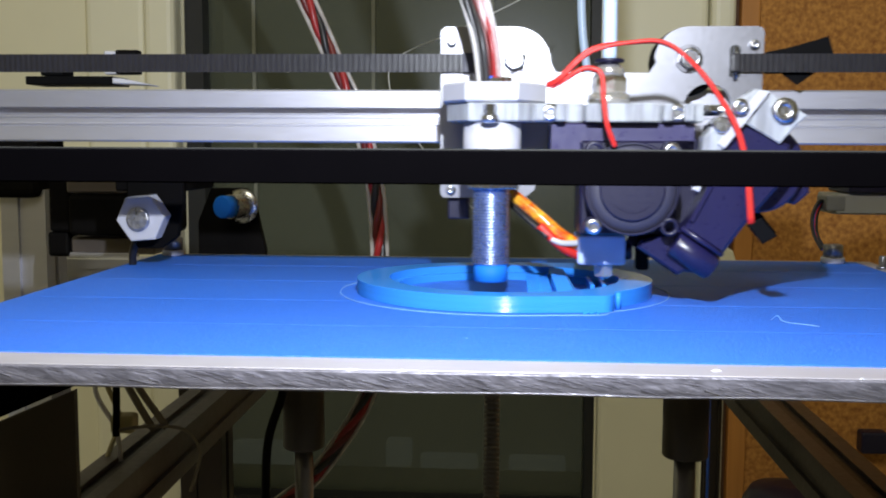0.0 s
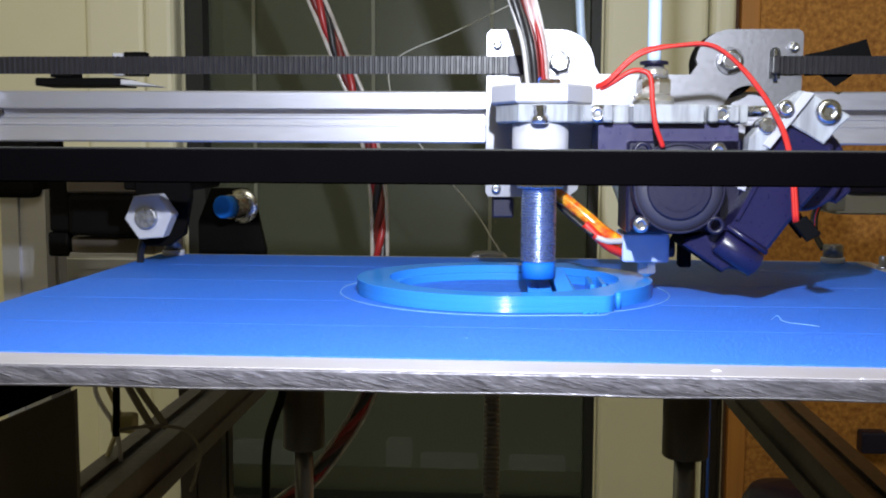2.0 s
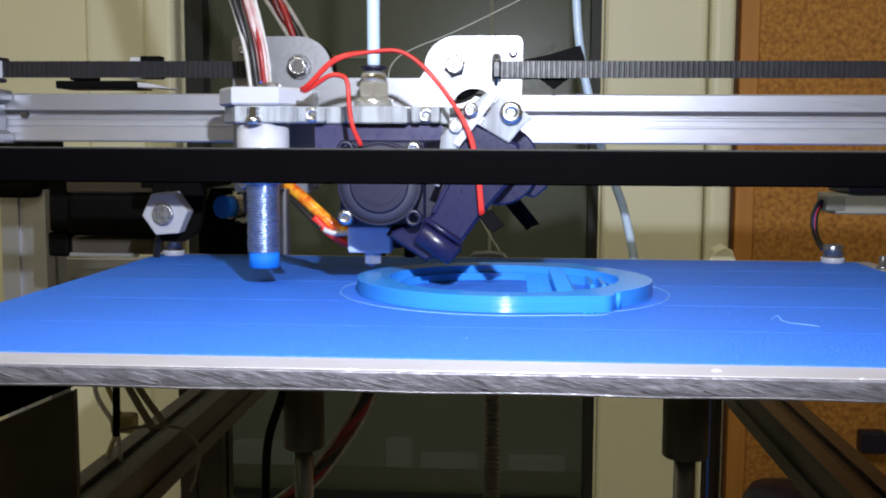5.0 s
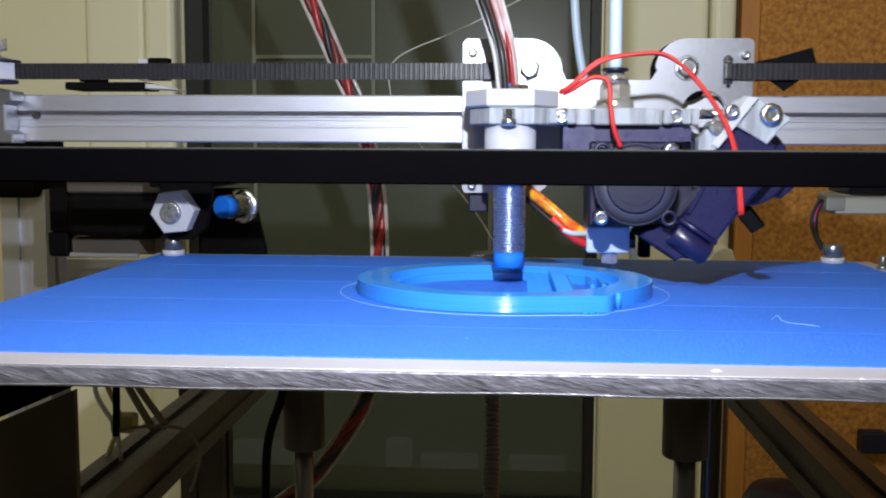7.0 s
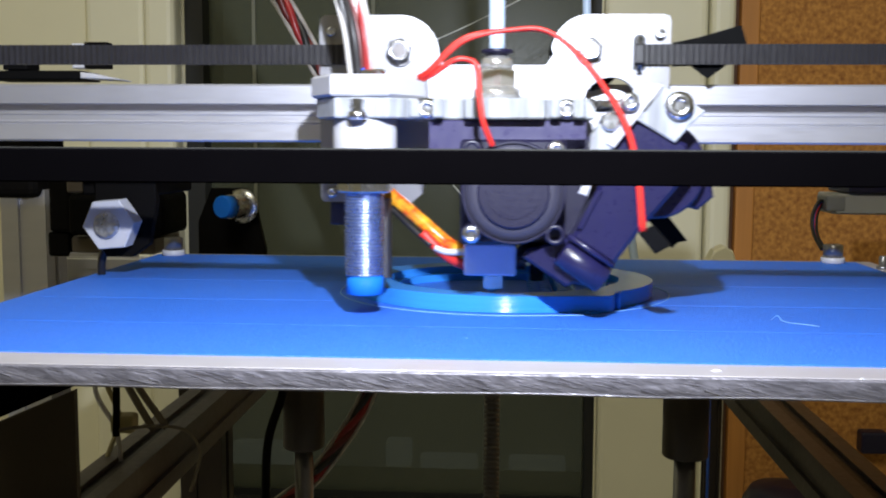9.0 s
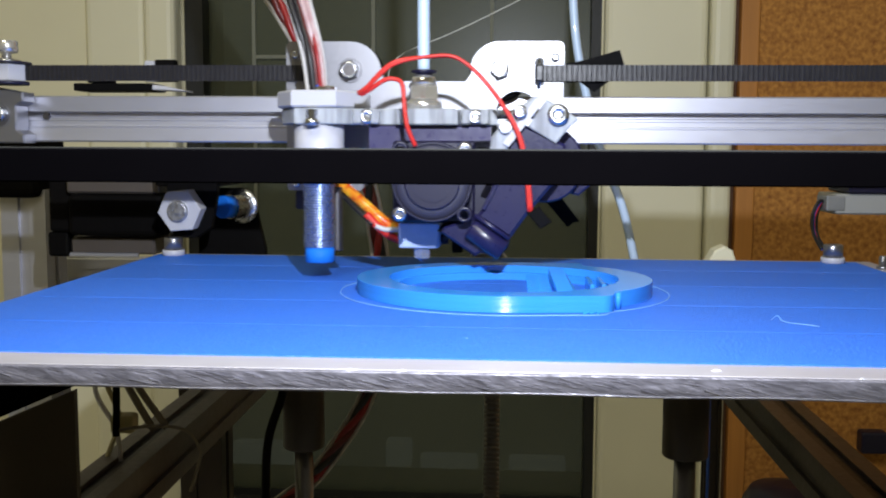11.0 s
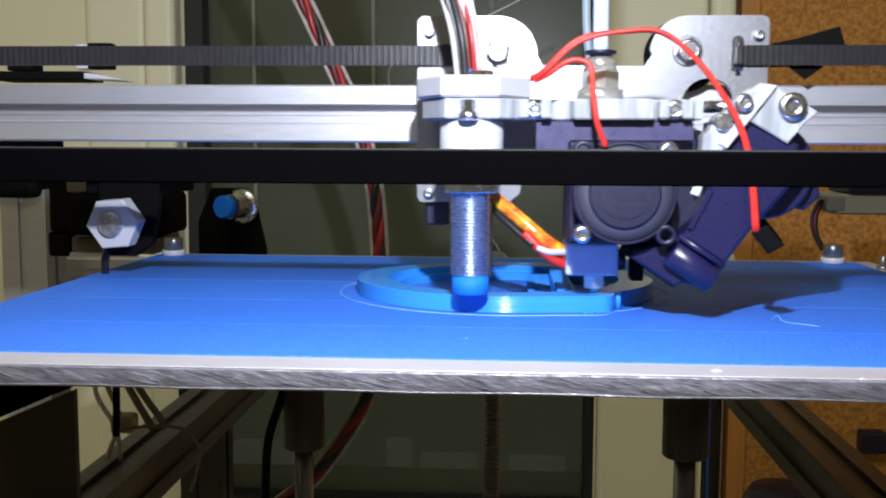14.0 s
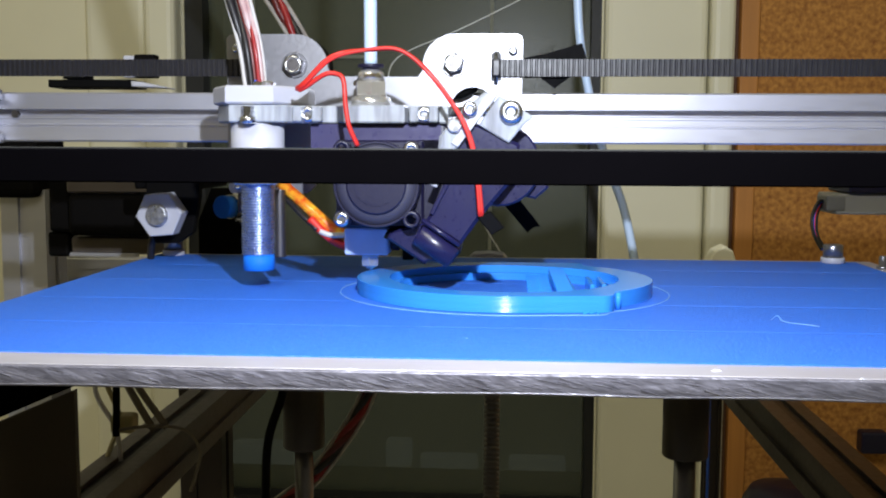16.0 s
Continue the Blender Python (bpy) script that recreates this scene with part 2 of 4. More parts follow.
def room():
    bm = B()
    box(bm, -1500, WX0, WALL_Y, WALL_Y + 120, -700, 1900)
    box(bm, WX1, 1500, WALL_Y, WALL_Y + 120, -700, 1900)
    box(bm, WX0, WX1, WALL_Y, WALL_Y + 120, -700, WZ0)
    box(bm, WX0, WX1, WALL_Y, WALL_Y + 120, WZ1, 1900)
    solid("wall_north", bm, "wall", "cream painted wall round a window", "wall", kind="structure")
    for n, (a, b, c, d) in {"wall_south": (-1500, 1500, -1120, -1000), "wall_west": (-1620, -1500, -1120, 970), "wall_east": (1500, 1620, -1120, 970)}.items():
        solid(n, box(B(), a, b, c, d, -700, 1900), "wall", "cream painted wall", "wall", kind="structure")
    solid("floor", box(B(), -1620, 1620, -1120, 970, -800, -700), "floor", "grey floor", "floor", kind="structure")
    solid("ceiling", box(B(), -1620, 1620, -1120, 970, 1900, 2000), "ceiling", "white ceiling", "ceiling", kind="structure")
    # casings beside the window
    for x0, x1, d in ((-352, -300, 14), (-299, -273, 24), (76, 158, 18), (159, 178, 26)):
        solid("trim", box(B(), x0, x1, WALL_Y - d, WALL_Y - 0.5, -690, 1890, 6, 3), "casing", "cream painted upright casing board", "trim", kind="structure")
    w = thing("window_1", "dark night window with black seals", "window", kind="structure")
    fr = B()
    box(fr, WX0, WX0 + 15, WALL_Y + 2, WALL_Y + 30, WZ0, WZ1)
    box(fr, WX1 - 8, WX1, WALL_Y + 2, WALL_Y + 30, WZ0, WZ1)
    box(fr, WX0 + 15, WX1 - 8, WALL_Y + 2, WALL_Y + 30, WZ0, WZ0 + 10)
    box(fr, WX0 + 15, WX1 - 8, WALL_Y + 2, WALL_Y + 30, WZ1 - 10, WZ1)
    part("window_frame", fr, "black_frame", w)
    part("pane", box(B(), WX0 + 15, WX1 - 8, WALL_Y + 20, WALL_Y + 24, WZ0 + 10, WZ1 - 10), "pane", w, "dark greenish glass")
    for x in (-219, -116.5, -16.5):
        part("glazing_bar", box(B(), x, x + 3, WALL_Y + 18, WALL_Y + 19.8, -40, WZ1 - 10), "glazing", w)
    part("glazing_bar", box(B(), -216, -116.5, WALL_Y + 18, WALL_Y + 19.8, 126.4, 129.4), "glazing", w)
    solid("backdrop", box(B(), -700, 500, 1290, 1300, -700, 700), "far", "dim glowing backdrop added outside the window", "backdrop", kind="structure")
    # Made-up glowing boxes give the pale patches in the lower glass.
    for x0, x1, z0, z1 in ((-153, -120, -357, -323), (-108, -35, -358, -342), (5, 77, -359, -342), (-352, -270, -420, -330)):
        solid("pane_patch", box(B(), x0, x1, 1262, 1288, z0, z1, 4, 2), "pale_glow", "glowing box added for a pale patch in the glass", "window", group="dim windows outside")
    c = thing("cork_board", "orange-brown cork board on the wall", "board")
    part("frame_strip", box(B(), 182.2, 197, WALL_Y - 22, WALL_Y - 1, -420, 700, 1.5, 2), "wood", c, "orange-brown wooden edge strip")
    part("cork_sheet", box(B(), 197.2, 900, WALL_Y - 16, WALL_Y - 1, -420, 700, 1), "cork", c)
    part("board_edge", box(B(), 178.4, 182, WALL_Y - 14, WALL_Y - 1, -420, 700, 0.5), "cork_edge", c, "dark brown gap strip")


# ---------------------------------------------------------------- the bed and the print
BED = 1.1
CX, CY = -1.2, 361.0


def clipped(r, front, back, tab=None, n=320):
    """A rounded outline; tab: how far a straight front runs on to the right before it steps back to the round."""
    out = []
    for k in range(n):
        a = 2 * math.pi * (k + 0.5) / n
        x = r * math.cos(a)
        y = (front if a > math.pi else back) * math.sin(a)
        if tab and 0 < x < tab + 0.6 and y < 0:
            bend = min(4.0, max(0.0, x - (tab - 4.0)))
            y = min(y, -front + 0.115 * x + 4.0 - math.sqrt(16.0 - bend * bend))
        if tab and 0 < x < tab - 4 and y > 0:
            y = back
        out.append((CX + x, CY + y))
    return out


def bed():
    b = thing("print_bed", "thick sawn aluminium print bed plate", "print bed")
    pl = B()
    box(pl, -165, 166, 231, 476, BED - 5.5, BED - 0.4, 0.12)
    part("plate", pl, "rim", b, "milled aluminium plate with bright rim")
    part("front_edge", box(B(), -165, 166, 229.6, 231.2, BED - 5.5, BED - 0.6, 0.3), "saw", b, "rough saw-marked front edge")
    seams = [243.5, 286.5, 332.8, 381.0, 429.0, 470.0]
    for y0, y1 in zip(seams, seams[1:]):
        t = B()
        box(t, -164.6, 157.6 if y0 > 420 else 160.5 if y0 > 370 else 165.4, y0, y1 - 0.25, BED - 0.38, BED)
        part("tape_strip", t, "tape", b)
        if y1 < 460:
            line = [(-150 + 16 * k, y1 - 0.1 + 0.25 * math.sin(k * 1.7), BED + 0.02) for k in range(20)]
            part("tape_seam", tube(B(), line, 0.06, 5, 3), "tape_lift", b, "pale lifted tape seam")
    corner = thing("corner_screw", "small steel screw at the bed's bare corner", "screw", (162.3, 448.5, BED - 0.4), "bed screws")
    part("head", lathe(B(), (0, 0, 0), (0, 0, 1), [(0, 2.6), (1.2, 2.6), (1.2, 1.7), (5.2, 1.7), (5.6, 1.3)], 16), "nut_steel", corner)
    # saw gouges standing proud along the front edge
    gouge = B()
    rnd = random.Random(11)
    for _ in range(300):
        x, z = rnd.uniform(-150, 160), rnd.uniform(BED - 5.3, BED - 0.9)
        n, h, d = rnd.uniform(1.0, 7.0), rnd.uniform(0.05, 0.2), rnd.uniform(0.04, 0.22)
        tilt = rnd.uniform(0.12, 0.34)
        box(gouge, x, x + n, 229.62 - d, 229.7, z, z + h)
        for v in list(gouge.verts)[-8:]:
            v.co.z -= (v.co.x - x) * tilt
            if v.co.z < BED - 5.4:
                v.co.z = BED - 5.4
    tagged(part("saw_texture", gouge, "saw_light", b), "bright slanting saw gouges", kind="stuff")
    part("edge_burr", tube(B(), [(-165 + 11 * k, 229.55 + 0.06 * math.sin(k * 2.3), BED - 5.12 + 0.15 * math.sin(k * 1.3)) for k in range(31)], 0.30, 6, 3), "saw_light", b, "bright rolled burr along the lower edge")
    for x in (-156.3, 146.5):
        s = thing("bed_screw", "steel socket-head screw with pale washer on the bed", "screw", (x, 466, BED), "bed screws")
        part("washer", cyl(B(), (0, 0, 0), (0, 0, 2.6), 5.2, 20, 0.3), "milky", s, "pale plastic washer")
        part("head", lathe(B(), (0, 0, 2.6), (0, 0, 1), [(0, 4.3), (5.4, 4.3), (5.7, 4.0), (5.7, 2.2), (3.0, 2.0)], 24), "nut_steel", s)


def printed():
    p = thing("printed_ring", "bright blue half-printed round plastic frame on the bed", "printed part", (0, 0, 0))
    zt = 6.4
    bm = B()
    outer, inner = clipped(52.2, 48.8, 45.0, 35.0), clipped(40.6, 40.0, 34.5)
    n = len(outer)
    lay = 13
    rows = []
    for k in range(lay):
        for d, out in ((0.04, 0.9975), (0.3, 1.0), (0.7, 1.0), (0.96, 0.9975)):
            z = BED + (zt - BED) * (k + d) / lay
            rows.append([bm.verts.new((CX + (x - CX) * out, CY + (y - CY) * out, z)) for x, y in outer])
    top_in = [bm.verts.new((x, y, zt)) for x, y in inner]
    low_in = [bm.verts.new((x, y, BED)) for x, y in inner]
    seq = rows + [top_in, low_in, rows[0]]
    for i, (a, b) in enumerate(zip(seq, seq[1:])):
        for k in range(n):
            bm.faces.new((a[k], a[(k + 1) % n], b[(k + 1) % n], b[k])).smooth = i < len(rows) - 1
    bmesh.ops.recalc_face_normals(bm, faces=bm.faces)
    part("rim_wall", bm, "pla", p)
    lip_o, lip_i = clipped(40.8, 40.2, 34.7), clipped(37.4, 36.6, 31.0)
    bm = B()
    a = [bm.verts.new((x, y, zt - 2.6)) for x, y in lip_o]
    b2 = [bm.verts.new((x, y, zt - 2.6)) for x, y in lip_i]
    c2 = [bm.verts.new((x, y, BED + 0.02)) for x, y in lip_i]
    for u, v in ((a, b2), (b2, c2)):
        for k in range(n):
            bm.faces.new((u[k], u[(k + 1) % n], v[(k + 1) % n], v[k]))
    bmesh.ops.recalc_face_normals(bm, faces=bm.faces)
    part("inner_ledge", bm, "pla", p)
    rib = B()
    prism(rib, [(CX + 18, CY - 34), (CX + 24, CY - 32), (CX + 23, CY + 30), (CX + 17, CY + 31)], BED, zt - 0.9, "z")
    for k in range(15):
        box(rib, CX + 17.6 + 0.4 * (k % 2), CX + 22.6, CY - 31 + 4.1 * k, CY - 29.2 + 4.1 * k, zt - 1.0, zt - 0.25)
    part("cross_rib", rib, "pla", p)
    inf = B()
    for k in range(9):
        y = CY - 30 + 6.4 * k
        for u, v in ((0, 5.2), (5.2, 0)):
            prism(inf, [(CX + 8.5, y + u), (CX + 16.5, y + v), (CX + 16.5, y + v + 0.55), (CX + 8.5, y + u + 0.55)], BED, zt - 2.2 - 0.1 * (u > v), "z")
    tagged(part("infill", inf, "pla", p), "open lattice infill", kind="stuff")
    for x in (30.0, 34.0):
        part("inner_rib", box(B(), CX + x, CX + x + 1.6, CY - 10, CY + 14, BED, zt - 1.2, 0.3), "pla", p)
    part("notch_ridge", cyl(B(), (CX + 36.6, CY - 38.0, BED), (CX + 36.6, CY - 38.0, zt + 0.1), 0.9, 10), "pla", p)
    sk = [(x, y, BED + 0.15) for x, y in clipped(58.0, 54.2, 51.0, 33.0, 160)]
    blob = B()
    for k in range(7):
        lathe(blob, (CX + 25.2 + 0.7 * k, CY - 48.1, BED + 0.1 + 0.25 * (k % 3)), (0, -1, 0.3), [(0, 0.5), (0.4, 0.45 - 0.03 * k), (0.6, 0.1)], 7)
    part("plastic_blob", blob, "pla", p, "small rough blobs at the foot of the rim")
    s = solid("skirt_line", tube(B(), sk, 0.16, 5, closed=True, smooth=False), "pla_thin", "thin pale blue filament skirt round the print", "filament")
    # White lumps stand in for the bright nick and glints along the rim.
    for x, y, w in ((49.0, 236.5, 2.6), (-36.0, 230.3, 3.4), (-24.0, 230.2, 2.2), (80.0, 230.2, 1.6)):
        fleck = B()
        lathe(fleck, (x, y, BED - 0.45), (0, 0, 1), [(0, w * 0.55), (0.25, w * 0.4), (0.5, 0.2)], 7)
        for v in fleck.verts:
            v.co.y = y + (v.co.y - y) * 0.3
        solid("glint_fleck", fleck, "milky", "white lump painting a bright glint on the bed rim", "fleck", group="flecks on the rim")
    crumbs = B()
    rnd = random.Random(4)
    for _ in range(20):
        x, y, r = rnd.uniform(-160, 155), rnd.uniform(250, 468), rnd.uniform(0.10, 0.26)
        if math.hypot(x - CX, y - CY) > 60:
            box(crumbs, x, x + r * 2, y, y + r, BED, BED + r * 0.5)
    solid("filament_crumbs", crumbs, "pla_thin", "tiny pale filament crumbs on the tape", "crumbs", kind="stuff")
    curl = [(79, 306, BED + 0.3), (80, 303, BED + 2.0), (81.5, 303, BED + 0.5), (84, 300, BED + 0.3), (87, 297.8, BED + 0.35), (90, 296, BED + 0.2)]
    solid("filament_scrap", tube(B(), curl, 0.11, 6), "pla_thin", "curled scrap of pale filament on the tape", "filament")


room()
bed()
printed()


# ---------------------------------------------------------------- the gantry beam
def gantry():
    g = thing("gantry_beam", "silver slotted aluminium gantry beam across the printer", "gantry", (0, 374, 0))
    y0, z0, z1 = 10.0, 53.7, 73.3
    zm = (z0 + z1) / 2
    # a slotted section, seen from its end (y, z)
    sec = [(y0, z0 + 0.6), (y0 + 0.6, z0), (y0 + 20, z0), (y0 + 20, z1), (y0 + 0.6, z1), (y0, z1 - 0.6),
           (y0, zm + 3.2), (y0 + 0.5, zm + 2.9), (y0 + 6.0, zm + 2.9), (y0 + 6.0, zm + 0.7), (y0 + 0.5, zm + 0.7), (y0, zm + 0.4), (y0, zm - 0.6), (y0 + 0.5, zm - 0.8), (y0 + 0.5, zm - 2.6),
           (y0, zm - 2.8), (y0, zm - 3.3), (y0 + 0.5, zm - 3.5), (y0 + 0.5, zm - 3.8), (y0, zm - 4.0)]
    part("beam", prism(B(), sec, -211, 330, "x"), "anod", g)
    part("lower_belt", box(B(), -238, 330, -3.2, -1.8, 42.2, 48.4), "rubber", g, "black lower belt")
    eb = part("end_bracket", prism(B(), [(-240, 53.0), (-203, 53.0), (-203, 56.5), (-206, 58.5), (-206, 68.5), (-203, 70.5), (-203, 74.2), (-216, 76.5), (-240, 76.5)], -1.5, 9.6, "y", 0.6), "alu", g, "cast aluminium end bracket")
    part("bracket_screw", lathe(B(), (-214.2, -1.5, 65.1), (0, -1, 0), [(0, 4.0), (2.2, 4.0), (2.8, 3.4), (2.8, 2.0), (1.4, 1.8)], 20), "steel", eb)
    part("washer", cyl(B(), (-214.2, -1.4, 65.1), (-214.2, -1.9, 65.1), 5.2, 22), "nut_steel", eb)
    part("bracket_rib", prism(B(), [(-236, 56), (-221, 56), (-224, 61), (-236, 62)], -2.6, -1.4, "y", 0.3), "dull_alu", eb)
    part("slot_screw", cyl(B(), (-198, 10.5, 64.6), (-198, 8.6, 64.6), 1.6, 6), "dark_steel", g)
    sp = part("idler_spacer", lathe(B(), (-209, -2, 78.6), (0, 0, 1), [(0, 7.6), (0.5, 8.0), (6.6, 8.0), (7.1, 7.6)], 6, turn=0.52), "milky", g, "white plastic hexagonal spacer")
    part("washer", lathe(B(), (-209, -2, 85.8), (0, 0, 1), [(0, 9.8), (0.7, 9.8), (0.8, 9.0)], 28), "black_plastic", sp, "black washer")
    part("washer", lathe(B(), (-209, -2, 77.2), (0, 0, 1), [(0, 8.6), (1.3, 8.6)], 28), "black_plastic", sp, "black washer")
    part("washer", lathe(B(), (-209, -2, 86.7), (0, 0, 1), [(0, 5.8), (0.6, 5.6), (1.4, 3.0)], 24), "steel", sp, "bright steel washer")
    part("idler_bolt", lathe(B(), (-209, -2, 88.0), (0, 0, 1), [(0, 1.9), (2.2, 1.9), (2.4, 4.2), (2.8, 4.6), (7.0, 4.6), (7.4, 4.2), (7.4, 2.4), (4.8, 2.2)], 24), "chrome", sp, "bright socket-head bolt")
    # rear belt clamp plate and its white block
    part("clamp_plate", box(B(), -213, -173.4, 72, 92, 78.8, 82.4, 0.4), "tape_black", g)
    part("clamp_step", box(B(), -206, -196, 72, 84, 82.7, 86, 0.4), "tape_black", g)
    cl = part("clamp_block", prism(B(), [(-173, 79.2), (-157, 78.5), (-157, 78.9), (-163, 80.2), (-168, 81.2), (-173, 81.6)], 70, 84, "y", 0.4), "milky", g, "white plastic belt clamp")
    part("clamp_post", box(B(), -178, -173, 74, 80, 83.4, 93.5, 0.4), "milky", cl)
    part("clamp_cap", box(B(), -172.8, -163, 74, 80, 83.4, 94, 0.4), "motor", cl, "black cap")
    # plastic nut and its black carrier plate
    hexn = B()
    lathe(hexn, (-151.4, 41, 22.2), (0.06, 1, 0.04), [(0, 10.0), (0.4, 10.5), (7.5, 10.5), (8.0, 10.0)], 6, turn=radians(-5))
    nut = part("plastic_nut", hexn, "milky", g, "white plastic hexagonal nut")
    part("bolt_end", lathe(B(), (-151.9, 39.2, 22.0), (0.06, 1, 0.04), [(0, 4.2), (0.5, 4.9), (4, 4.9)], 16), "bolt_face", nut, "bright steel bolt end")
    part("carrier_plate", prism(B(), [(-160, 44), (-136, 44), (-136, 30), (-139, 14), (-146, 9), (-156, 9), (-160, 16)], 50, 55, "y", 0.4), "motor", g, "dark carrier plate")
    part("carrier_arm", box(B(), -166, -136, 52, 96, 33, 46, 0.8), "motor", g)
    part("switch_lead", tube(B(), [(-157, 53, 14), (-160, 55, 7), (-161, 57, 0), (-162, 58, -12)], 1.6, 8), "black_wire", g)
    return g


# ---------------------------------------------------------------- the print carriage
def nut_and_bolt(parent, x, y, z, r=4.1):
    n = part("nut", lathe(B(), (x, y - 0.5, z), (0, -1, 0), [(0, r), (3.0, r), (3.6, r * 0.86)], 6, turn=0.3), "nut_steel", parent)
    part("washer", cyl(B(), (x, y + 0.1, z), (x, y - 0.7, z), r * 1.2, 24, 0.15), "nut_steel", n)
    part("bolt_end", lathe(B(), (x, y - 3.6, z), (0, -1, 0), [(0, r * 0.86), (0.5, r * 0.84), (0.8, r * 0.72), (0.7, r * 0.60), (-0.6, r * 0.54)], 20, caps=False), "steel", n, "bright rounded nut collar")
    part("bolt_core", cyl(B(), (x, y - 3.0, z), (x, y - 4.15, z), r * 0.55, 18, 0.2), "dark_steel", n, "dark bolt end")


def screw_front(parent, x, y, z, r=2.6, mat="steel"):
    s = part("screw", lathe(B(), (x, y, z), (0, -1, 0), [(0, r), (1.6, r), (2.2, r * 0.8), (2.4, r * 0.45), (1.5, r * 0.35)], 16), mat, parent)
    return s


def fan_part(c):
    cx, cz, y = 37.2, 39.4, -45.0
    f = part("cooling_fan", B_fan_body(cx, cz, y), "black_plastic", c, "small black axial fan")
    hub = lathe(B(), (cx, y + 0.5, cz), (0, -1, 0), [(0, 10.4), (0.8, 10.4), (1.1, 9.9), (1.1, 0.4)], 32)
    for fc in hub.faces:
        fc.smooth = False
    part("fan_hub", hub, "black_plastic", f)
    part("rotor", lathe(B(), (cx, y + 1.2, cz), (0, -1, 0), [(0, 14.0), (0.5, 13.9), (0.9, 10.6), (0.9, 0.3)], 40), "fan_grey", f, "spinning fan rotor")
    for sx, sz, has in ((-1, 1, 0), (1, 1, 1), (-1, -1, 1), (1, -1, 0)):
        x, z = cx + sx * 12, cz + sz * 12
        part("lug", lathe(B(), (x, y + 5, z), (0, -1, 0), [(0, 3.0), (4.6, 3.0), (5.0, 2.7), (5.0, 1.7), (1.0, 1.7)], 18, caps=False), "black_plastic", f)
        if has:
            screw_front(f, x, y + 1.5, z, 2.7)
    part("maker_disc", cyl(B(), (cx, y - 0.55, cz), (cx, y - 0.8, cz), 7.6, 28), "black_plastic", f)


def B_fan_body(cx, cz, y):
    bm = B()
    lathe(bm, (cx, y + 10, cz), (0, -1, 0), [(0, 14.9), (9.6, 14.9), (10, 14.6), (10, 14.0), (7, 14.0), (3, 14.0), (1, 13.4), (1, 0.2)], 48, caps=False)
    for fc in bm.faces:
        fc.smooth = False
    return bm


COL_X0, COL_X1 = 42.9, 47.2


def carriage():
    c = thing("print_carriage", "aluminium print head carriage with sensor, fan and hot end", "print head", (0, 374, 0))
    # back plate: two rounded ears, a lightening hole, lower tabs
    out = [(-26.5, 93.5), (-25.0, 95.0)] + arc(0.0, 82.2, 12.8, 90, 0, 8) + [(14.5, 79.0), (47.5, 78.8), (50.0, 82.5)] + arc(61.6, 82.6, 12.4, 172, 90, 10) + \
          [(85.3, 95.0), (86.8, 94.2), (87.3, 92.6), (87.0, 66.3), (77.2, 66.3)] + arc(68.5, 66.3, 8.7, 6, 354, 24) + [(77.2, 66.2), (87.0, 66.1), (88.0, 54.0), (88.0, 36.0), (86.5, 34.2), (76.5, 34.2), (70, 46), (9, 46), (7.5, 37), (4.0, 34.0), (-25.5, 34.0), (-26.5, 35.5)]
    part("back_plate", prism(B(), out, 0, 3.0, "y"), "alu", c, "brushed aluminium back plate")
    for x, z in ((0.0, 83.2), (61.3, 83.6)):
        nut_and_bolt(c, x, -0.1, z)
    for x, z in ((83.6, 88.5), (-22.5, 89.5), (-22.5, 37.0)):
        screw_front(c, x, -0.1, z, 1.7)
    for x, z in ((0.6, 82.4), (61.0, 82.8)):
        w = lathe(B(), (x, 15, z), (0, -1, 0), [(0, 10.4), (2.5, 12.2), (4.5, 12.2), (6.4, 10.6), (8.3, 12.2), (10.3, 12.2), (11.4, 11.0)], 32)
        part("wheel", w, "tape_black", c, "black grooved wheel behind the plate")
    for x, z in ((-4.0, 44.0),):
        w = lathe(B(), (x, 16, z), (0, -1, 0), [(0, 7.4), (3.5, 8.0), (7.5, 6.2), (9, 6.2), (12, 7.8), (12.4, 6.0), (12.4, 2.0)], 24)
        part("wheel", w, "black_plastic", c)
    # belt halves with their teeth
    for a, b, nm in ((-17.0, -215.0, "left"), (77.5, 300.0, "right")):
        bt = B()
        lo, hi = min(a, b), max(a, b)
        box(bt, lo, hi, -1.6, -0.7, 78.9, 85.3)
        k = lo + 0.4
        while k < hi - 1.2:
            prism(bt, [(k, -1.58), (k + 1.15, -1.58), (k + 1.0, -2.1), (k + 0.75, -2.4), (k + 0.4, -2.4), (k + 0.15, -2.1)], 78.9, 85.3, "z")
            k += 2.0
        part("belt", bt, "rubber", c, "black toothed belt")
    part("bumper", box(B(), -24, -16, 3.2, 9, 26, 33.8, 0.6), "black_plastic", c, "small black bumper")
    part("belt_slot", prism(B(), [(75.4, 77.4), (79.2, 77.4)] + arc(77.3, 86.6, 1.9, 0, 180, 8), -0.5, -0.05, "y"), "black_frame", c, "dark belt slot")
    bl = part("belt_loop", box(B(), 75.6, 79.0, -2.9, -0.6, 78.7, 85.5, 0.8, 3), "rubber", c, "belt end folded through its slot")
    part("belt_pin", cyl(B(), (77.2, -1.6, 76.4), (77.2, -1.6, 87.6), 0.8, 10), "steel", bl)
    part("belt_clamp", box(B(), -18.5, -11.5, -2.8, -0.1, 78.6, 85.6, 0.3), "black_plastic", c)
    part("tape_flag", prism(B(), [(88, 86.0), (96, 87.6), (109.5, 91.5), (111.5, 85.4), (108, 79.2), (88, 78.4)], 0.4, 1.0, "y"), "tape_black", c, "folded black tape flag")
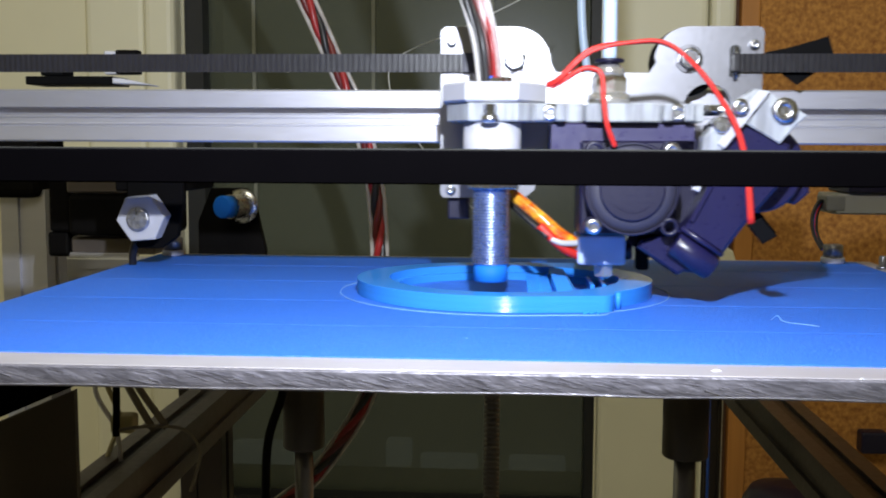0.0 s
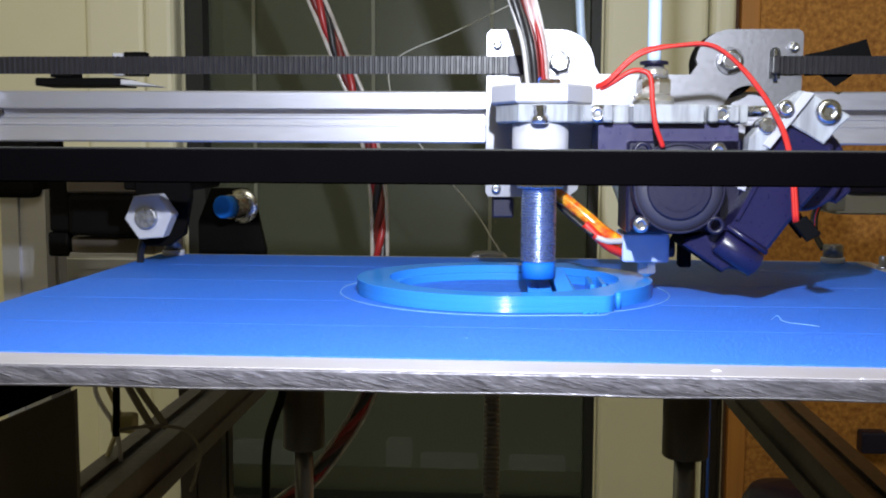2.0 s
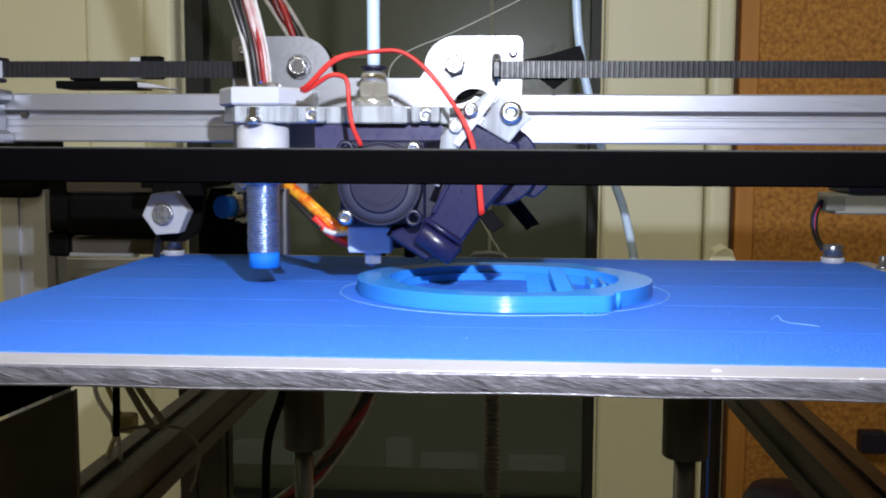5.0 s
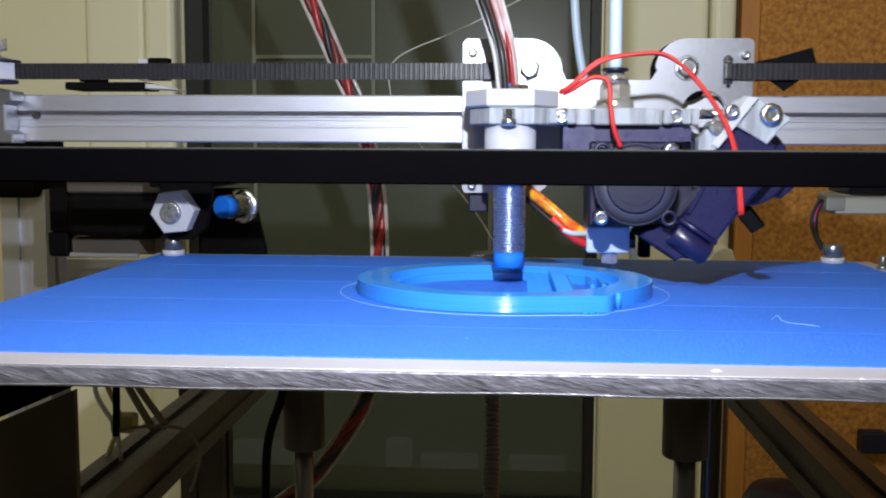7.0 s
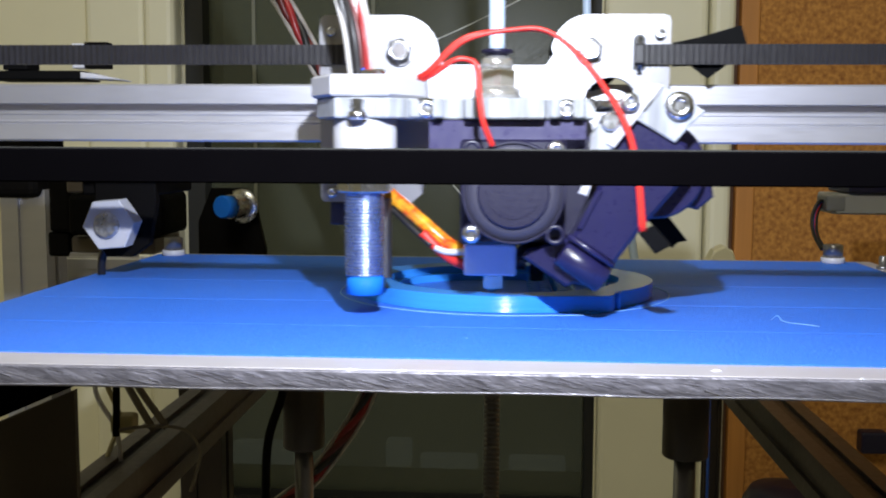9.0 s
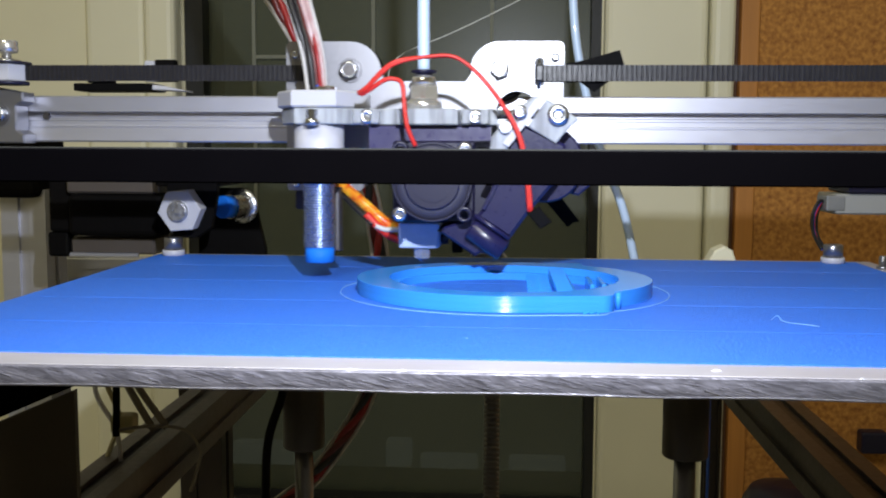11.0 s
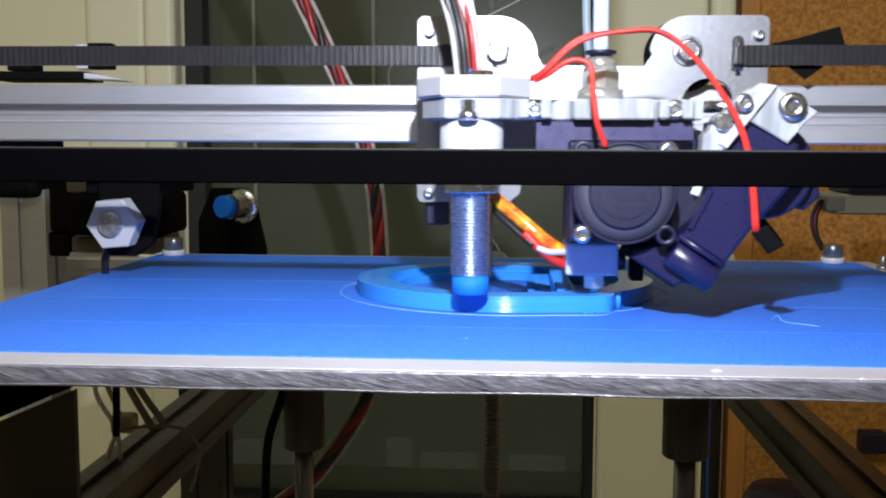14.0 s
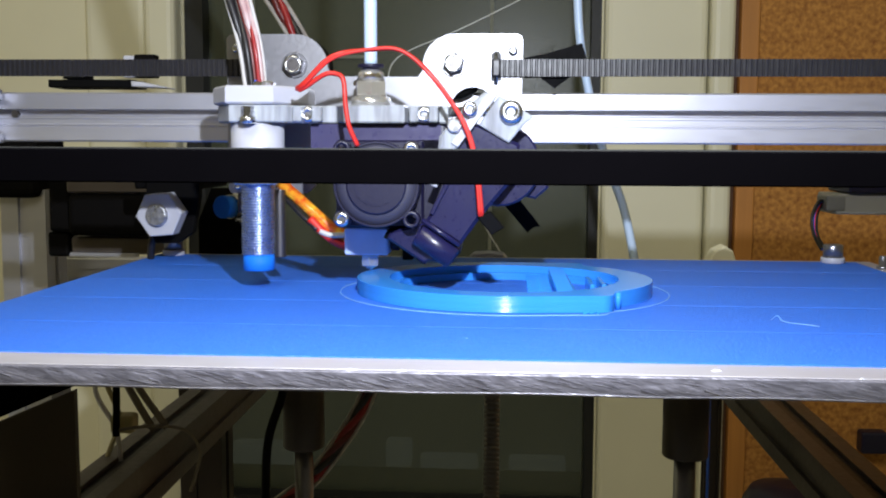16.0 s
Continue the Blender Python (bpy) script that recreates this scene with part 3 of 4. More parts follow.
    part("tape_flag", prism(B(), [(93.5, 79.0), (99.5, 74.6), (105.5, 79.0)], 1.1, 1.7, "y"), "tape_black", c)
    # clear mounting plate and milky top block
    plate = [(-22.5, -27), (-15, -40), (1, -40), (7, -33), (14, -32), (14, -30), (22, -30), (23, -36), (46, -36), (47, -30), (57, -30), (58, -33), (61, -32), (61, -4), (-22.5, -4)]
    mp = part("mount_plate", prism(B(), plate, 60.5, 66.6, "z", 0.5), "acrylic", c, "clear acrylic mounting plate")
    for x in (8.0, 14.8, 49.2, 56.0):
        part("plate_lug", box(B(), x - 1.6, x + 1.6, -36, -30.2, 60.8, 66.4, 0.5), "acrylic", mp)
    for x in (11.4, 52.6):
        screw_front(c, x, -31.5, 63.5, 3.0)
    top = [(-24.2, -27), (-16, -41), (1, -41), (10.3, -26), (10.3, -14), (4, -8), (-16, -8), (-24.2, -14)]
    tb = part("sensor_clamp", prism(B(), top, 66.8, 73.2, "z", 0.7), "milky", c, "milky white plastic clamp block")
    part("clamp_bolt", lathe(B(), (-8, -41.2, 66.0), (0, 0, -1), [(0, 2.2), (3.4, 2.2), (3.6, 2.9), (5.6, 2.9), (6.0, 2.3)], 12), "steel", tb)
    part("clamp_nut", lathe(B(), (-4.6, -30, 73.2), (0, 0, 1), [(0, 4.2), (1.5, 4.2), (2.0, 3.2)], 6), "steel", tb)
    # proximity sensor
    s = part("proximity_sensor", sensor_body(), "barrel", c, "threaded steel sensor barrel")
    part("sensor_collar", lathe(B(), (-7.4, -30, 44.0), (0, 0, 1), [(0, 9.0), (0.5, 9.5), (16.3, 9.5)], 32), "milky", s, "white plastic collar")
    part("sensor_nut", lathe(B(), (-7.4, -30, 38.6), (0, 0, 1), [(0, 8.6), (0.4, 9.0), (3.6, 9.0), (4, 8.6)], 6), "steel", s)
    part("sensor_cap", lathe(B(), (-7.5, -30, 7.6), (0, 0, 1), [(0, 5.2), (0.3, 5.6), (6.0, 5.6)], 28), "blue_cap", s, "bright blue sensor cap")
    part("rear_sensor_thread", lathe(B(), (-3.4, -14, 10.5), (0, 0, 1), [v for k in range(26) for v in ((k, 2.0), (k + 0.5, 2.5))], 16), "dark_steel", c)
    # hot end
    part("cold_block", prism(B(), [(12, -31), (58.5, -31), (58.5, -4), (12, -4)], 46.2, 60.2, "z", 0.5), "smoky", c, "dark smoky cold block")
    sh = B()
    box(sh, 21.5, 52.6, -34.5, -8, 23.6, 54.6, 0.8)
    part("fan_shroud", sh, "black_plastic", c, "black fan shroud")
    part("heat_break", lathe(B(), (31.9, -20, 54.5), (0, 0, 1), [(0, 4.5), (1, 4.5), (1, 7.2), (3, 7.2), (3, 4.5), (4, 4.5), (4, 7.2), (5.8, 7.2)], 24), "chrome", c, "finned metal throat")
    fan_part(c)
    part("blower_mount", box(B(), 50.0, 60.0, -31, -9, 25.5, 55.5, 0.8), "black_plastic", c, "black mount between fan and blower")
    part("mount_tab", box(B(), COL_X0, COL_X1, -14, -8, 10.0, 25.0, 0.5), "tape_black", c, "black tab beside the heater block")
    hb = part("heater_block", box(B(), 22.1, 38.4, -20.5, 1, 12.3, 22.4, 0.9, 3), "silicone", c, "blue-grey silicone sleeve on the heater block")
    part("heater_cartridge", cyl(B(), (38.2, -10, 16.5), (41.6, -10, 16.5), 3.3, 18, 0.3), "black_plastic", hb)
    part("nozzle", lathe(B(), (31.2, -15.5, 12.3), (0, 0, -1), [(0, 2.0), (0.3, 2.0), (0.3, 3.4), (4.2, 3.4), (4.6, 2.4), (5.8, 0.5)], 6), "chrome", hb, "brass nozzle")
    # bowden fitting and tube
    ft = part("tube_fitting", lathe(B(), (31.8, -18, 66.9), (0, 0, 1), [(0, 7.2), (3.2, 7.2), (3.2, 5.9), (3.8, 5.9)], 28), "chrome", c, "nickel push-fit tube fitting")
    part("fitting_hex", lathe(B(), (31.8, -18, 70.7), (0, 0, 1), [(0, 5.3), (0.4, 5.9), (4.9, 5.9), (5.5, 5.2)], 6, turn=0.2), "chrome", ft)
    part("fitting_neck", lathe(B(), (31.8, -18, 76.2), (0, 0, 1), [(0, 5.2), (2.6, 4.8), (3.9, 3.6)], 24), "chrome", ft)
    part("release_ring", lathe(B(), (31.8, -18, 80.0), (0, 0, 1), [(0, 3.4), (0.9, 3.4), (1.0, 4.9), (1.9, 4.9), (2.1, 4.5)], 24), "black_plastic", ft, "black release ring")
    part("feed_tube", tube(B(), [(31.8, -18, 81.5), (31.7, -18, 100), (31.5, -17, 130), (31, -15, 190)], 2.4, 14), "ptfe", c, "pale translucent feed tube")
    blower(c)
    wires(c)
    return c


def sensor_body():
    prof = [(0, 5.4)] + [(0.4 + k / 6, 5.85 + 0.28 * math.sin(k * math.pi / 3)) for k in range(216)] + [(37, 5.6)]
    bm = lathe(B(), (-7.6, -30, 13.2), (0, 0, 1), prof, 32)
    return bm


def blower(c):
    b = part("blower", prism(B(), [(64.0, 60.0), (69, 61.5), (86, 53.5), (87.0, 45.5), (82.4, 39.4), (73.0, 28.3), (66.1, 18.6), (53.6, 26.6), (55.1, 28.6), (61.0, 40.0)], -43.5, -16, "y", 1.2), "navy_plastic", c, "dark navy part-cooling blower")
    # rolled outlet: a rounded nose, its lower lip and the open mouth
    side = Vector((12.3, 0, -8.4)).normalized()
    nose = lathe(B(), Vector((51.2, -40.2, 22.4)), side, [(0, 3.6), (0.5, 4.3), (14.6, 4.3), (15.1, 3.6)], 32)
    d = part("air_duct", nose, "navy_plastic", b, "rounded outlet nose of the blower")
    lip = B()
    prism(lip, [(53.6, 26.0), (66.0, 17.6), (65.6, 15.2), (61.9, 10.8), (58.9, 12.0), (55.2, 12.6), (53.0, 11.6), (40.0, 20.2), (41.2, 22.6), (48.8, 24.6)], -38.5, -17, "y", 0.8)
    part("outlet_body", lip, "navy_plastic", d)
    part("outlet_mouth", prism(B(), [(38.6, 20.6), (40.2, 23.2), (47.2, 24.0), (55.0, 15.6), (53.2, 11.0)], -37.0, -18, "y", 0.4), "tape_black", d, "black open mouth")
    part("seam_ridge", cyl(B(), (53.0, -43.6, 27.2), (66.0, -43.6, 18.5), 0.9, 12), "navy_plastic", d)
    part("moulded_rib", prism(B(), [(60.9, 40.4), (62.4, 40.0), (56.8, 28.9), (55.3, 29.4)], -44.4, -43.4, "y", 0.3), "navy_plastic", b)
    part("snail_housing", cyl(B(), (79, -34, 46), (79, -8, 46), 14.5, 36, 0.8), "navy_plastic", b)
    part("housing_tab", prism(B(), [(84, 50), (95, 47), (96.5, 38), (92, 34), (84, 36)], -30, -14, "y", 0.8), "navy_plastic", b)
    br = part("blower_bracket", prism(B(), [(73.9, 70.7), (78.5, 70.0), (65.1, 52.1), (60.5, 46.5), (57.5, 47.0), (58.4, 51.2), (58.8, 55.9), (66.5, 64.8)], -46, -37, "y", 0.8), "acrylic", c, "thick clear acrylic blower bracket")
    # The arm's front-lit bright edge is put on as a milky strip.
    part("lit_edge", prism(B(), [(75.0, 70.2), (78.4, 69.8), (65.2, 52.2), (62.8, 53.6)], -46.7, -46.1, "y", 0.2), "milky", br, "milky strip painting the lit edge")
    part("bracket_plate", prism(B(), [(78.8, 69.6), (84.5, 66.4), (90.5, 62.5), (87.0, 59.4), (82.3, 53.7), (72.0, 59.8)], -45.2, -43.7, "y", 0.4), "acrylic", br, "clear acrylic end plate")
    screw_front(br, 83.0, -45.2, 64.0, 4.0)
    screw_front(br, 69.2, -46.8, 65.0, 2.6)
    part("bracket_spacer", cyl(B(), (64.0, -47.5, 59.5), (64.0, -37, 59.5), 2.6, 14, 0.4), "steel", br)
    part("bracket_strip", prism(B(), [(61, 52), (63.5, 53.5), (58.0, 38.5), (55.6, 39.4)], -45.5, -43.8, "y", 0.3), "milky", br)
    part("rod", cyl(B(), (60.5, -30, 64.6), (78, -30, 64.8), 1.8, 12), "steel", br)
    part("tape_tail", prism(B(), [(79.5, 31.5), (86.0, 33.2), (95.0, 21.8), (92.0, 21.2), (90.0, 19.2)], 4, 4.8, "y"), "tape_black", c, "hanging black tape tail")


def wires(c):
    for off in (0.0, 1.7):
        part("fan_lead", tube(B(), [(10, -45, 71.5 + off * 0.3), (13.4, -48, 73.2 + off * 0.4), (23, -49, 81.6 + off * 0.5), (36, -49 + off, 84.6), (46.6, -49 + off, 84.0), (57, -49, 74.9 + off * 0.3), (66.9 + off * 0.3, -49, 60.4), (71.0 + off * 0.4, -49, 47), (72.9 + off * 0.5, -49.5, 29.0)], 0.68, 8), "red_wire", c, "red fan lead")
    part("lead_sleeve", prism(B(), [(72.1, 28.6), (76.4, 31.0), (81.3, 25.4), (76.9, 22.8)], -50.3, -48.4, "y", 0.4), "tape_black", c, "black heat-shrink end")
    part("fan_lead", tube(B(), [(11, -46, 71.2), (14, -47, 72.6), (20, -48, 76.3), (24, -48, 76.6), (26.6, -48.5, 74.4), (27.4, -49, 66), (28.6, -49, 59), (31.2, -47.5, 52.6)], 0.85, 8), "red_wire", c, "red fan lead")
    kinds = [("white_wire", -12.6, 0.8), ("black_wire", -11.0, 1.4), ("black_wire", -8.6, 1.2), ("brown_wire", -6.8, 1.0), ("pink_wire", -5.4, 1.2), ("red_dark", -4.2, 0.8), ("pink_wire", -3.0, 1.1), ("white_wire", -1.6, 0.7)]
    for i, (m, x, r) in enumerate(kinds):
        w = 1.2 * math.sin(i * 2.1)
        part("sensor_lead", tube(B(), [(x * 0.6 - 4, -28 + w, 70), (x * 0.65 - 4, -29 + w, 76), (x * 0.7 - 5.2, -29 + w, 88), (x * 0.8 - 9.0, -26 - w, 104), (x * 0.9 - 16, -20, 125), (x * 0.9 - 29, -12, 160)], r, 8), m, c)
    part("lead_boot", lathe(B(), (-7.8, -28, 73), (0, 0, 1), [(0, 2.6), (2.4, 2.4), (2.8, 1.6)], 12), "blue_wire", c, "blue wire boot")
    h = part("heater_lead", tube(B(), [(-4, -10, 38.5), (3, -13, 33.2), (10, -16, 27.6), (16, -17, 22.6), (22, -16, 18.9)], 2.3, 10), "orange_wire", c, "orange and yellow taped heater leads")
    part("red_sleeve", tube(B(), [(9, -18, 25.4), (14, -19, 20.6), (18.5, -18, 17.0), (23, -16, 14.8)], 1.7, 8), "red_wire", h)
    part("white_sleeve", tube(B(), [(13, -20, 21), (17, -20, 19.6), (23, -18, 19.6)], 1.1, 8), "white_wire", h)
    part("black_lead", tube(B(), [(-4, -11, 35), (4, -16, 28), (12, -20, 21.5)], 0.9, 8), "black_wire", h)


# ---------------------------------------------------------------- the printer's standing frame
def slotted(length_axis, a, b, u, v, w=20.0):
    """A square slotted profile along x, y or z; u and v are the middle in the two other axes."""
    h = w / 2
    q = [(-h, -h), (-3, -h), (-3, -h + 2), (3, -h + 2), (3, -h), (h, -h), (h, -3), (h - 2, -3), (h - 2, 3), (h, 3), (h, h), (3, h), (3, h - 2), (-3, h - 2), (-3, h), (-h, h), (-h, 3), (-h + 2, 3), (-h + 2, -3), (-h, -3)]
    return prism(B(), [(u + x, v + y) for x, y in q], a, b, length_axis)


LEG_X = 123.5


def frame_parts():
    fb = thing("front_frame", "black front crossbar of the printer frame", "frame bar")
    part("crossbar", box(B(), -190, 190, 178, 187, 45.75, 51.75, 0.25), "black_bar", fb)
    # A thin lighter grey strip along the top of the bar.
    part("top_strip", box(B(), -190, 190, 178.2, 186.8, 51.76, 52.02), "grey_edge", fb, "thin grey strip along the top edge")
    for x in (-200, 200):
        part("upright", box(B(), x - 10, x + 10, 172, 192, -420, 60, 0.5), "black_bar", fb)
    solid("bench", box(B(), -900, 900, 100, 849, -450, -420, 2), "shelf", "grey laminate workbench", "bench", kind="structure")
    post = thing("rear_post", "grey slotted aluminium corner post", "frame post")
    part("profile", slotted("z", -420, 27, -274, 572, 26), "anod", post)
    part("post_cap", box(B(), -296, -262, 552, 592, 22.5, 60, 5, 3), "motor", post, "black plastic corner piece")
    cb = thing("rear_crossbar", "grey aluminium rear crossbar", "frame bar")
    part("profile", slotted("x", -286, -160, 620, -27, 18), "anod", cb)
    m = thing("left_motor", "black stepper motor with grey end plates", "motor")
    part("motor_body", box(B(), -216, -168, 486, 526, 7.7, 28.6, 3, 3), "motor", m)
    part("end_plate", box(B(), -216, -169, 486, 528, 28.8, 36, 1.0), "dull_alu", m)
    part("lower_plate", box(B(), -219, -176, 496, 536, -2.2, 6.6, 1.0), "dull_alu", m)
    part("plate_lip", box(B(), -219, -184, 494, 496, -3.2, -1.4, 0.3), "anod", m, "bright plate lip")
    part("bracket", box(B(), -230, -219.2, 494, 540, -3.5, 9.0, 1.5, 2), "motor", m, "black bracket")
    part("bracket", box(B(), -228, -217, 492, 500, 9.2, 36, 1.5, 2), "motor", m, "black bracket")
    e = thing("end_stop", "blue-capped end stop button on a black bracket", "end stop")
    part("bracket", prism(B(), [(-157, -12), (-157, 14), (-150, 31), (-132, 31), (-127, 20), (-122.5, 0), (-122.5, -12)], 507, 512, "y", 0.4), "motor", e, "black printed bracket")
    part("washer", lathe(B(), (-133.5, 506, 22.0), (-0.28, -1, 0), [(0, 8.8), (1.2, 8.8), (1.4, 5)], 28), "steel", e)
    part("thread", lathe(B(), (-134, 505, 22.0), (-0.42, -1, 0.02), [v for k in range(10) for v in ((k, 5.4), (k + 0.5, 6.0))], 22), "steel", e)
    part("button", lathe(B(), (-138.0, 495.8, 22.2), (-0.42, -1, 0.02), [(0, 5.6), (5, 5.6), (5.5, 5.0)], 24), "blue_cap", e, "blue plastic tip")
    r = thing("right_switch", "grey and black switch block with a black lead", "switch")
    part("switch_body", box(B(), 157.5, 215, 500, 530, 20.8, 30.6, 0.8), "shelf", r, "grey switch body")
    part("holder", box(B(), 163, 215, 498, 532, 31, 50.5, 1.0), "black_plastic", r, "black holder")
    part("plug", box(B(), 153, 162, 499.5, 516, 22.4, 29.8, 0.8, 2), "tan_grey", r, "grey plug")
    for i, m2 in enumerate(("black_wire", "blue_wire", "red_wire", "black_wire")):
        k = i - 1.5
        part("lead", tube(B(), [(156, 506 + i, 26 + k * 0.9), (152.0 + k * 0.6, 504 + i, 26 - k * 0.7), (147.9 + k * 0.8, 500 + i * 0.4, 20), (146.6 + k * 0.5, 494, 12), (146.9 + k * 0.4, 482, 5.5)], 0.85 if m2 == "black_wire" else 0.55, 8), m2, r)
    # beneath the bed
    for x, nm in ((-148, "a"), (132, "b")):
        t = thing("lower_rail", "dark slotted aluminium rail beneath the bed", "rail", group="lower rails")
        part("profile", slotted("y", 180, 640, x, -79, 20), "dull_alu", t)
        # A dark strip paints the shade inside the upper slot.
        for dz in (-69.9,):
            part("slot_shade", box(B(), x - 2.6, x + 2.6, 181, 639, dz - 1.6, dz - 0.9), "dark_brown", t, "dark strip painting the shade in the slot")
    for x, w in ((-96.0, 9.8), (84.0, 10.6)):
        t = thing("guide_rod", "steel guide rod with dark bearing housing", "guide rod", group="guide rods")
        part("bearing_housing", lathe(B(), (x, 470, -91), (0, 0, 1), [(0, w - 0.6), (0.8, w), (84, w)], 28), "dark_brown", t, "dark bearing housing")
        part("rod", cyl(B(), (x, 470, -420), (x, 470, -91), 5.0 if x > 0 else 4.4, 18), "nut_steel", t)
    # Dark uprights carry the shade below the bed as shape and colour.
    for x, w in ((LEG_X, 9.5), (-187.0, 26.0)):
        leg = thing("shade_leg", "dark slotted upright added for the shade behind the bed", "frame leg", group="frame legs")
        part("profile", slotted("z", -420, -40 if x > 0 else -90, x, 600 + w / 2, w), "dark_brown", leg)
    solid("cable", tube(B(), [(LEG_X - 4.6, 592, -88), (LEG_X - 4.2, 592, -140), (LEG_X - 4.6, 592, -420)], 0.8, 8), "blue_wire", "thin blue lead down an added dark upright", "cable")
    ls = thing("lead_screw", "dark threaded lead screw", "lead screw")
    part("thread", lathe(B(), (-6.8, 500, -420), (0, 0, 1), [v for k in range(160) for v in ((k * 2.5, 3.0), (k * 2.5 + 0.6, 4.2), (k * 2.5 + 1.3, 4.2), (k * 2.5 + 1.9, 3.0))] + [(402, 3.0)], 14), "dark_steel", ls)
    cs = thing("sheet_case", "grey sheet-metal case beneath the bed", "case")
    part("case_body", prism(B(), [(-133, -23), (-133, -260), (-260, -260), (-260, -78)], 300, 303, "y", 0.3), "dark_brown", cs)
    part("case_lid", prism(B(), [(-132, -19), (-132, -21.5), (-260, -77), (-260, -10), (-150, -10)], 303.2, 306, "y", 0.3), "black_bar", cs, "black lid")
    for pts, r2, m2, lab in (
        ([(-132, 330, -10), (-131.5, 330, -30), (-132, 330, -46)], 1.3, "tape_black", "thin black lead beneath the bed"),
        ([(-150, 380, -10), (-160, 380, -40), (-152, 380, -58), (-150, 380, -75)], 1.0, "white_wire", "thin grey lead beneath the bed"),
        ([(-159, 400, -36), (-153.6, 400, -47.4), (-146.4, 400, -60.2), (-144, 400, -64)], 1.6, "tie", "brownish lead beneath the bed"),
        ([(-132, 330, -44), (-118, 329, -42), (-107, 328, -43), (-102.5, 328, -50), (-104, 328, -58), (-106, 328, -64)], 0.6, "tie", "dull looped tie beneath the bed"),
        ([(-97, 440, -40), (-99.5, 440, -58), (-106, 440, -79), (-107.5, 440, -106), (-107, 440, -170)], 2.0, "tape_black", "black cable beneath the bed"),
    ):
        solid("cable", tube(B(), pts, r2, 8), m2, lab, "cable")
    solid("cable", tube(B(), [(-155, 400, -36), (-149.4, 400, -47.3), (-140.9, 400, -59.4), (-138.5, 400, -63)], 1.5, 8), "tie", "brownish lead beneath the bed", "cable")
    k = thing("cable_connector", "tan plastic cable connector beneath the bed", "connector")
    part("housing", box(B(), -153, -144, 376, 384, -59, -52, 1.2, 2), "tan", k)
    part("pigtail", tube(B(), [(-150, 380, -53), (-157, 380, -35), (-161, 380, -12)], 1.0, 8), "tan", k)
    part("pigtail", tube(B(), [(-151, 380, -58), (-156, 380, -70), (-158, 380, -80)], 1.0, 8), "tan", k)
    t = thing("lower_loom", "red, black and white cable loom beneath the bed", "cable loom")
    twisted(t, [(-58, 490, -8), (-62, 490, -50), (-67, 490, -67), (-74, 490, -82), (-85.5, 490, -99.5), (-96, 490, -113), (-109, 490, -124), (-135, 490, -142)], 3.3)
    t = thing("crumpled_cap", "crumpled pale paper behind the bed", "paper")
    part("fold", prism(B(), [(99, -8), (104, 1), (109, 3.5), (113, 1.0), (116, -8)], 515, 528, "y", 0.8), "wall", t)
    solid("bed_clip", prism(B(), [(-18, 0), (-16, 2.0), (-9, 2.6), (-2, 2.0), (0, 0)], 477, 490, "y", 0.4), "alu", "small metal clip at the back of the bed", "clip")
    solid("board_magnet", box(B(), 287, 308, 820, 833.5, -193, -175, 2, 2), "black_plastic", "small black magnet on the cork board", "magnet")
    solid("round_lid", lathe(B(), (219, 780, -228), (0, 0, 1), [(0, 34), (8, 34), (18, 28), (22, 10)], 28), "black_plastic", "round black lid in front of the cork board", "lid")


def twisted(parent, pts, r):
    """Red, maroon and black wires twisted inside a pale clear sleeve that shows at both sides."""
    line = smooth_line(pts, 14)
    across = Vector((1, 0, 0))
    run = 0.0
    strands = [[], [], []]
    sides = [[], []]
    for i, c in enumerate(line):
        d = (line[min(i + 1, len(line) - 1)] - line[max(i - 1, 0)]).normalized()
        across = (across - d * across.dot(d)).normalized()
        deep = d.cross(across)
        if i:
            run += (c - line[i - 1]).length
        for k in range(3):
            a = run / 6.5 + k * 2.094
            strands[k].append(c + across * (0.42 * r * math.cos(a)) + deep * (0.42 * r * math.sin(a)))
        for k in (0, 1):
            sides[k].append(c + across * (r * 1.02 * (2 * k - 1)))
    for pts2, m2 in zip(strands, ("brown_wire", "red_dark", "black_wire")):
        part("wire", tube(B(), pts2, 0.5 * r, 8, smooth=False), m2, parent)
    for pts2 in sides:
        part("sleeve_wall", tube(B(), pts2, 0.3 * r, 8, smooth=False), "sleeve", parent, "pale clear sleeve wall")


def upper_loom():
    t = thing("upper_loom", "red, black and white cable loom hanging behind the beam", "cable loom", (-66, 520, -3))
    twisted(t, [(0, 0, -12), (0, 0, 4), (-3.6, 0, 36), (-13, 0, 70), (-25, 0, 95), (-42, 0, 129), (-66, 0, 170)], 3.8)
    return t


def rear_tube():
    t = thing("rear_tube", "pale blue feed tube hanging behind the beam", "tube", (66, 520, -6))
    part("tube", tube(B(), [(0, 0, -4), (-8, 0, 28), (-20, 0, 58), (-31, 0, 100), (-35, 0, 132), (-36, 0, 175)], 2.2, 10), "ptfe", t)
    return t


def hair():
    t = thing("fine_filament", "fine stray filament behind the beam", "filament")
    part("strand", tube(B(), [(-62, 560, 60), (-65, 560, 83), (-65.6, 560, 92.8), (-61, 560, 100.4), (-50, 560, 106.4), (-38, 560, 111), (-22, 560, 118), (5.3, 560, 131.3), (25, 560, 142)], 0.33, 5), "strand", t)
    part("strand", tube(B(), [(-60, 540, 70), (-40, 540, 45), (-18, 540, 19), (-9, 540, 5.2), (-2.6, 540, -5.1), (2, 540, -13)], 0.33, 5), "strand", t)


